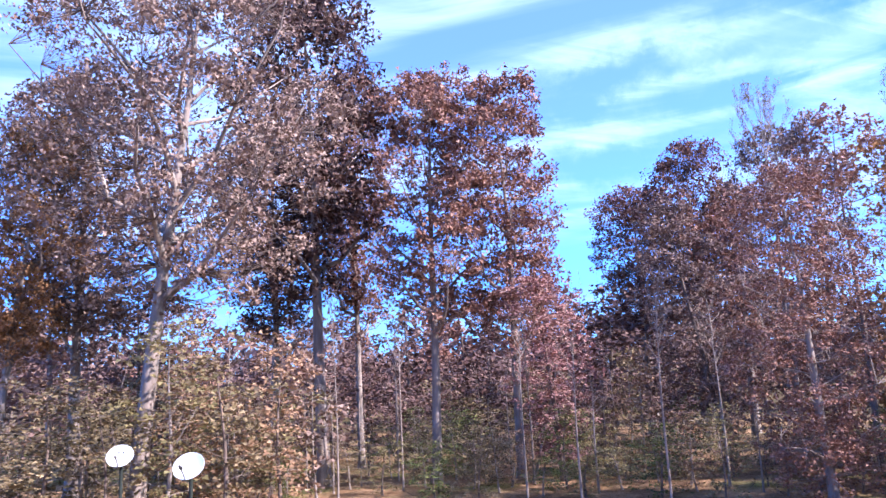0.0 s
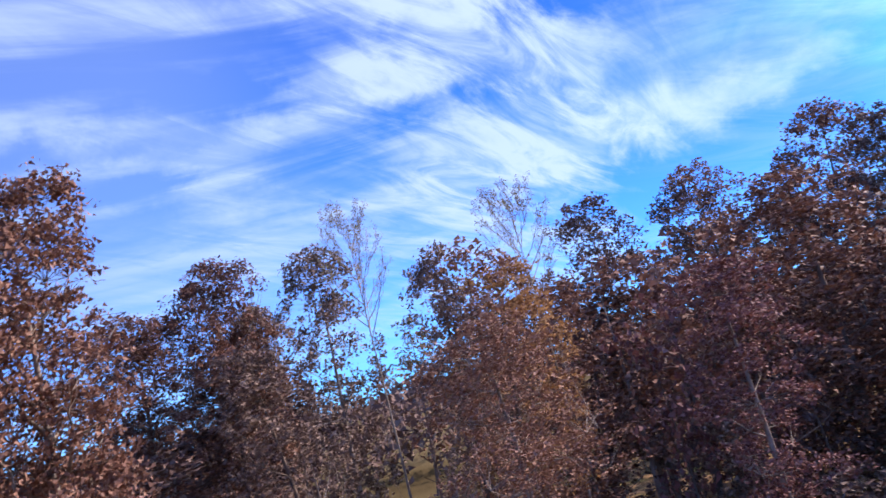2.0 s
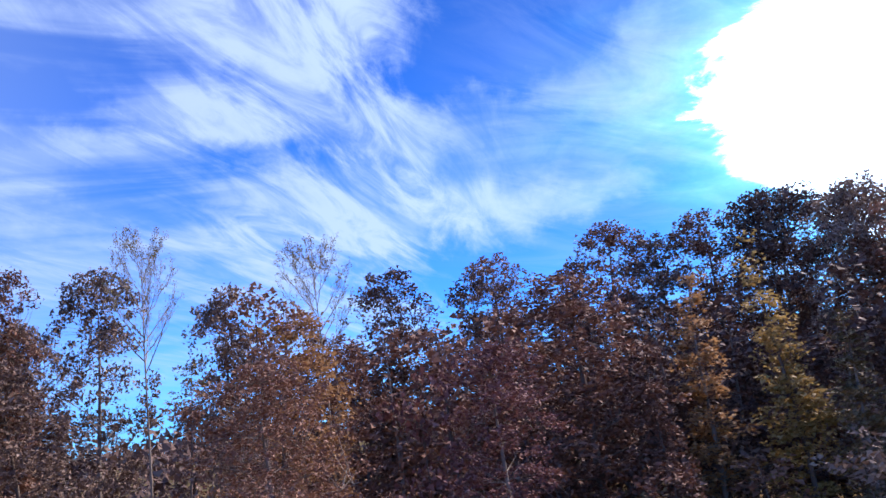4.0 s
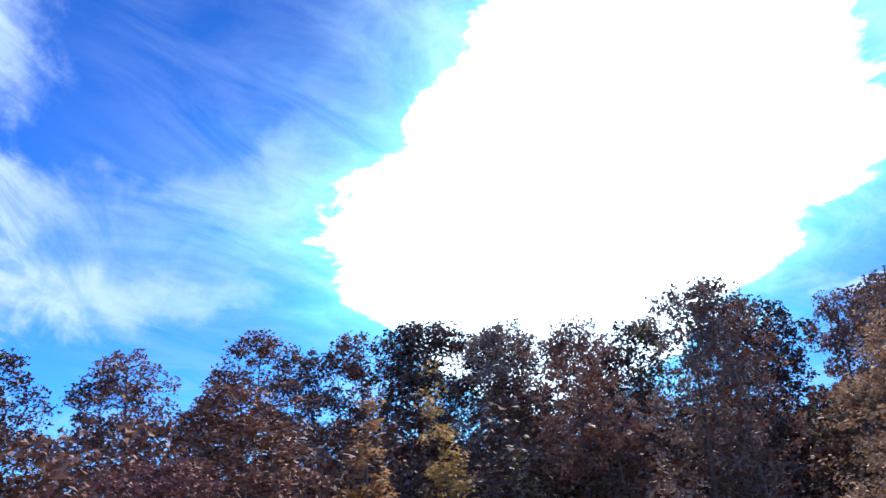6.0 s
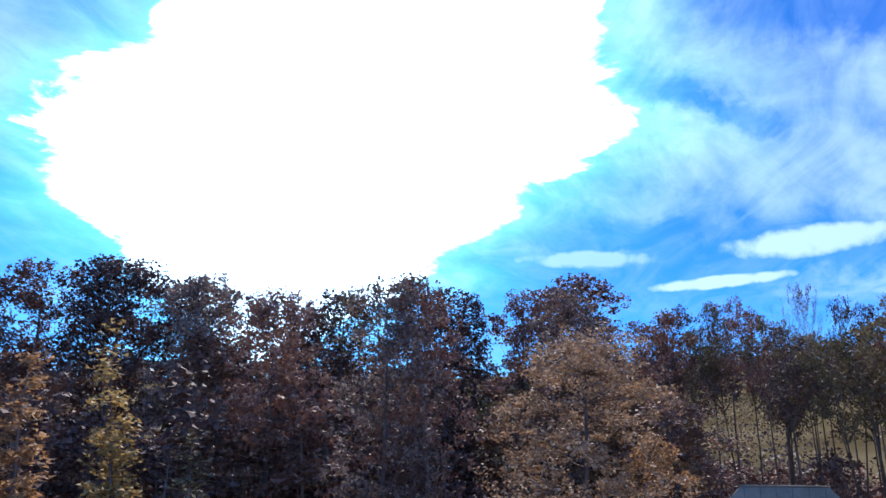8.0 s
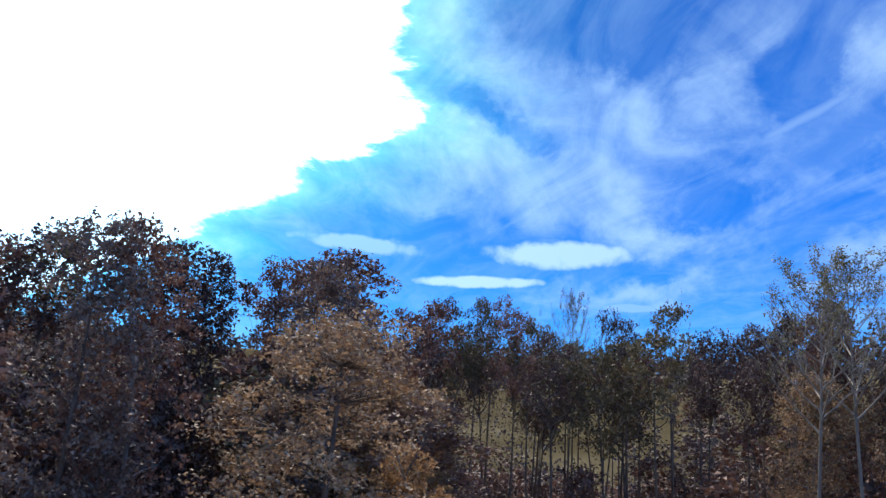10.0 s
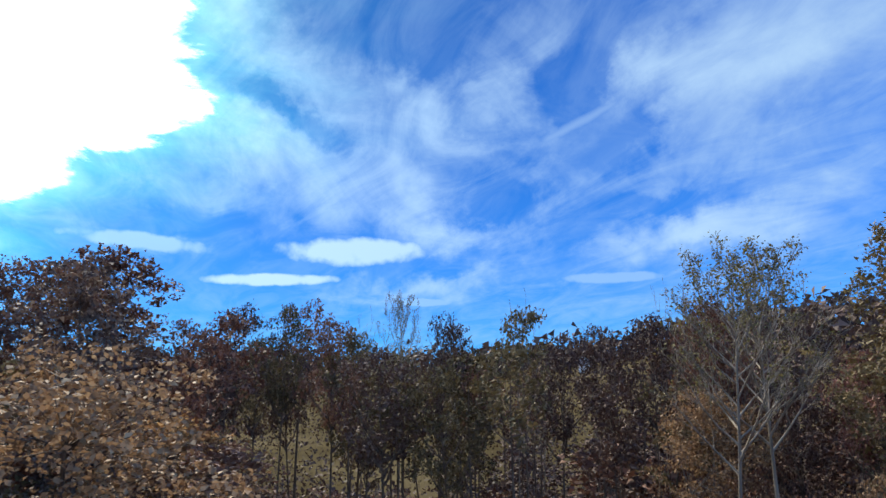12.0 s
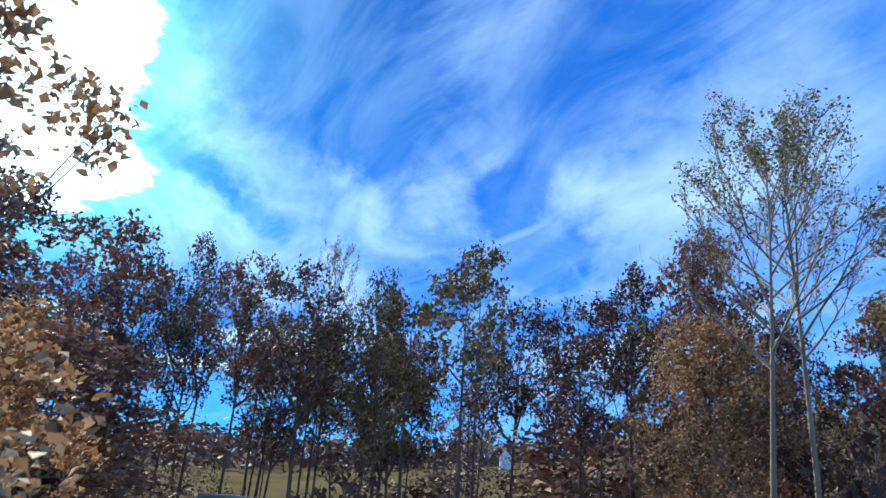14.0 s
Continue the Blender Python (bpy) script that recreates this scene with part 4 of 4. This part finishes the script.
def satellite_dish(x, y, height, facing, tilt, wide, marked, label):
    """A dish on a steel mast: reflector with rim, bracket, feed arm with its horn."""
    base = land(x, y)
    ob = thing("satellite_dish", pose(x, y, base, rz=facing), label, "satellite dish", "satellite dishes")
    part("mast", rod([(0, 0, -0.05), (0, 0, height - 0.12), (0, 0, height - 0.05)], [0.032, 0.032, 0.028], MAST_PAINT, "mast"), ob)
    tip = pose(0, -0.06, height, rx=90 - tilt) @ Matrix.Diagonal((wide, wide, wide, 1))
    rows = [(0.0, 0.0)] + [(0.295 * f, 0.075 * f * f) for f in (0.2, 0.4, 0.6, 0.8, 0.95, 1.0)]
    rows += [(0.305, 0.079), (0.305, 0.070), (0.295, 0.066)] + [(0.295 * f, 0.075 * f * f - 0.010) for f in (0.8, 0.5, 0.2)] + [(0.0, -0.010)]
    bm = ring_loft(rows, 48)
    bmesh.ops.transform(bm, matrix=tip @ Matrix.Diagonal((1.0, 0.93, 1.0, 1)), verts=bm.verts)
    dish = part("reflector", from_bmesh("reflector", bm, WHITE_PAINT, True), ob, "white enamelled dish")
    bracket = box((0.11, 0.10, 0.16), (0, 0.02, height - 0.06), 0.012)
    part("bracket", from_bmesh("bracket", bracket, GREY_STEEL), ob)
    low, out = tip @ Vector((0, -0.27, 0.06)), tip @ Vector((0, -0.20, 0.40))
    part("feed_arm", rod([low, low.lerp(out, 0.5), out], [0.014, 0.014, 0.012], GREY_STEEL, "feed_arm"), ob)
    horn = ring_loft([(0.0, -0.05), (0.022, -0.05), (0.026, 0.0), (0.036, 0.02), (0.036, 0.05), (0.0, 0.055)], 16)
    bmesh.ops.transform(horn, matrix=Matrix.Translation(out) @ tip.to_3x3().to_4x4() @ pose(0, 0, 0, rx=180), verts=horn.verts)
    part("feed_horn", from_bmesh("feed_horn", horn, DARK_PLASTIC if not marked else GREY_STEEL, True), ob)
    if marked:
        for u, v, w, h, turn in ((-0.06, 0.12, 0.07, 0.028, 0), (0.05, 0.12, 0.028, 0.05, 20), (0.03, 0.0, 0.06, 0.012, 0), (-0.05, -0.10, 0.04, 0.02, 10), (0.07, -0.14, 0.12, 0.016, 25)):
            depth = 0.075 * (u * u + v * v) / 0.087 + 0.006
            bar = box((w, h, 0.003), (0, 0, 0))
            bmesh.ops.transform(bar, matrix=tip @ pose(u, v * 0.93, depth, rz=turn), verts=bar.verts)
            part("marking", from_bmesh("marking", bar, DARK_PLASTIC), dish, "dark printed marking")
    return ob


satellite_dish(-6.0, 14.3, 1.87, 8, 34, 0.78, True, "white satellite dish with dark markings on a steel mast")
satellite_dish(-4.5, 13.6, 1.66, -4, 34, 0.9, False, "plain white satellite dish on a steel mast")


def outbuilding(x, y, turn, ridge, eaves, ridge_len, length, depth):
    """A small building under a hipped grey metal roof."""
    g = land(x, y)
    ob = thing("outbuilding", pose(x, y, g, rz=turn), "small outbuilding with a hipped grey metal roof under trees", "shed")
    hx, hy, rl = length / 2, depth / 2, ridge_len / 2
    for sx, sy, lx, ly in ((0, -1, length, 0.14), (0, 1, length, 0.14), (-1, 0, 0.14, depth - 0.28), (1, 0, 0.14, depth - 0.28)):
        w = box((lx, ly, eaves + 0.3), (sx * (hx - 0.07), sy * (hy - 0.07), (eaves - 0.3) / 2))
        part("wall", from_bmesh("wall", w, SIDING), ob)
    over, t = 0.35, 0.06
    ox, oy, z0 = hx + over, hy + over, eaves - over * (ridge - eaves) / hy
    bm = bmesh.new()
    top = [bm.verts.new(p) for p in ((-ox, -oy, z0), (ox, -oy, z0), (ox, oy, z0), (-ox, oy, z0), (-rl, 0, ridge), (rl, 0, ridge))]
    low = [bm.verts.new((v.co.x, v.co.y, v.co.z - t)) for v in top]
    shape = ((0, 1, 5, 4), (1, 2, 5), (2, 3, 4, 5), (3, 0, 4))
    for f in shape:
        bm.faces.new([top[i] for i in f])
        bm.faces.new([low[i] for i in reversed(f)])
    for i in range(4):
        q = (i + 1) % 4
        bm.faces.new((top[q], top[i], low[i], low[q]))
    roof = part("roof", from_bmesh("roof", bm, ROOFING), ob, "weathered grey roof")
    n = 16
    for side in (-1, 1):
        for i in range(n):
            u = -ox + 2 * ox * (i + 0.5) / n
            reach = min(1.0, (ox - abs(u)) / (ox - rl)) if abs(u) > rl else 1.0
            a = Vector((u, side * oy, z0 + 0.004))
            b = a.lerp(Vector((u, 0, ridge + 0.004)), reach * 0.985)
            part("seam", rod([a, b], [0.008, 0.008], ROOFING, "seam", 4), roof)
    part("ridge_cap", rod([(-rl, 0, ridge + 0.01), (rl, 0, ridge + 0.01)], [0.03, 0.03], ROOFING, "ridge_cap", 8), roof)
    door = part("door", from_bmesh("door", box((0.9, 0.05, 2.0), (-0.6, -hy - 0.02, 1.0), 0.01), WHITE_SIDING), ob, "pale boarded door")
    part("handle", rod([(-0.28, -hy - 0.06, 0.98), (-0.28, -hy - 0.06, 1.10)], [0.012, 0.012], GREY_STEEL, "handle", 8), door)
    return ob


outbuilding(16.9, -7.3, 49, 6.1, 4.0, 2.3, 6.0, 4.4)


def far_hut(x, y, turn):
    """A small white hut on the slope beyond the trees."""
    g = land(x, y)
    ob = thing("hut", pose(x, y, g, rz=turn), "small white hut on the field slope beyond the trees", "hut")
    part("wall", from_bmesh("wall", box((2.2, 3.0, 2.5), (0, 0, 1.05)), WHITE_SIDING), ob)
    bm = bmesh.new()
    pts = [bm.verts.new(p) for p in ((-1.3, -1.7, 2.2), (1.3, -1.7, 2.2), (1.3, 1.7, 2.2), (-1.3, 1.7, 2.2), (0, -1.7, 3.5), (0, 1.7, 3.5))]
    for f in ((0, 4, 5, 3), (1, 2, 5, 4), (0, 1, 4), (2, 3, 5), (3, 2, 1, 0)):
        bm.faces.new([pts[i] for i in f])
    part("roof", from_bmesh("roof", bm, WHITE_SIDING), ob)
    part("door", from_bmesh("door", box((0.8, 0.06, 1.7), (0.2, -1.53, 0.85), 0.01), SIDING), ob)
    part("window", from_bmesh("window", box((0.06, 0.7, 0.8), (-1.13, 0.2, 1.35), 0.01), SMALL_PANES), ob)
    return ob


far_hut(9.0 + 165 * math.sin(radians(152.5)), 0.7 + 165 * math.cos(radians(152.5)), 30)
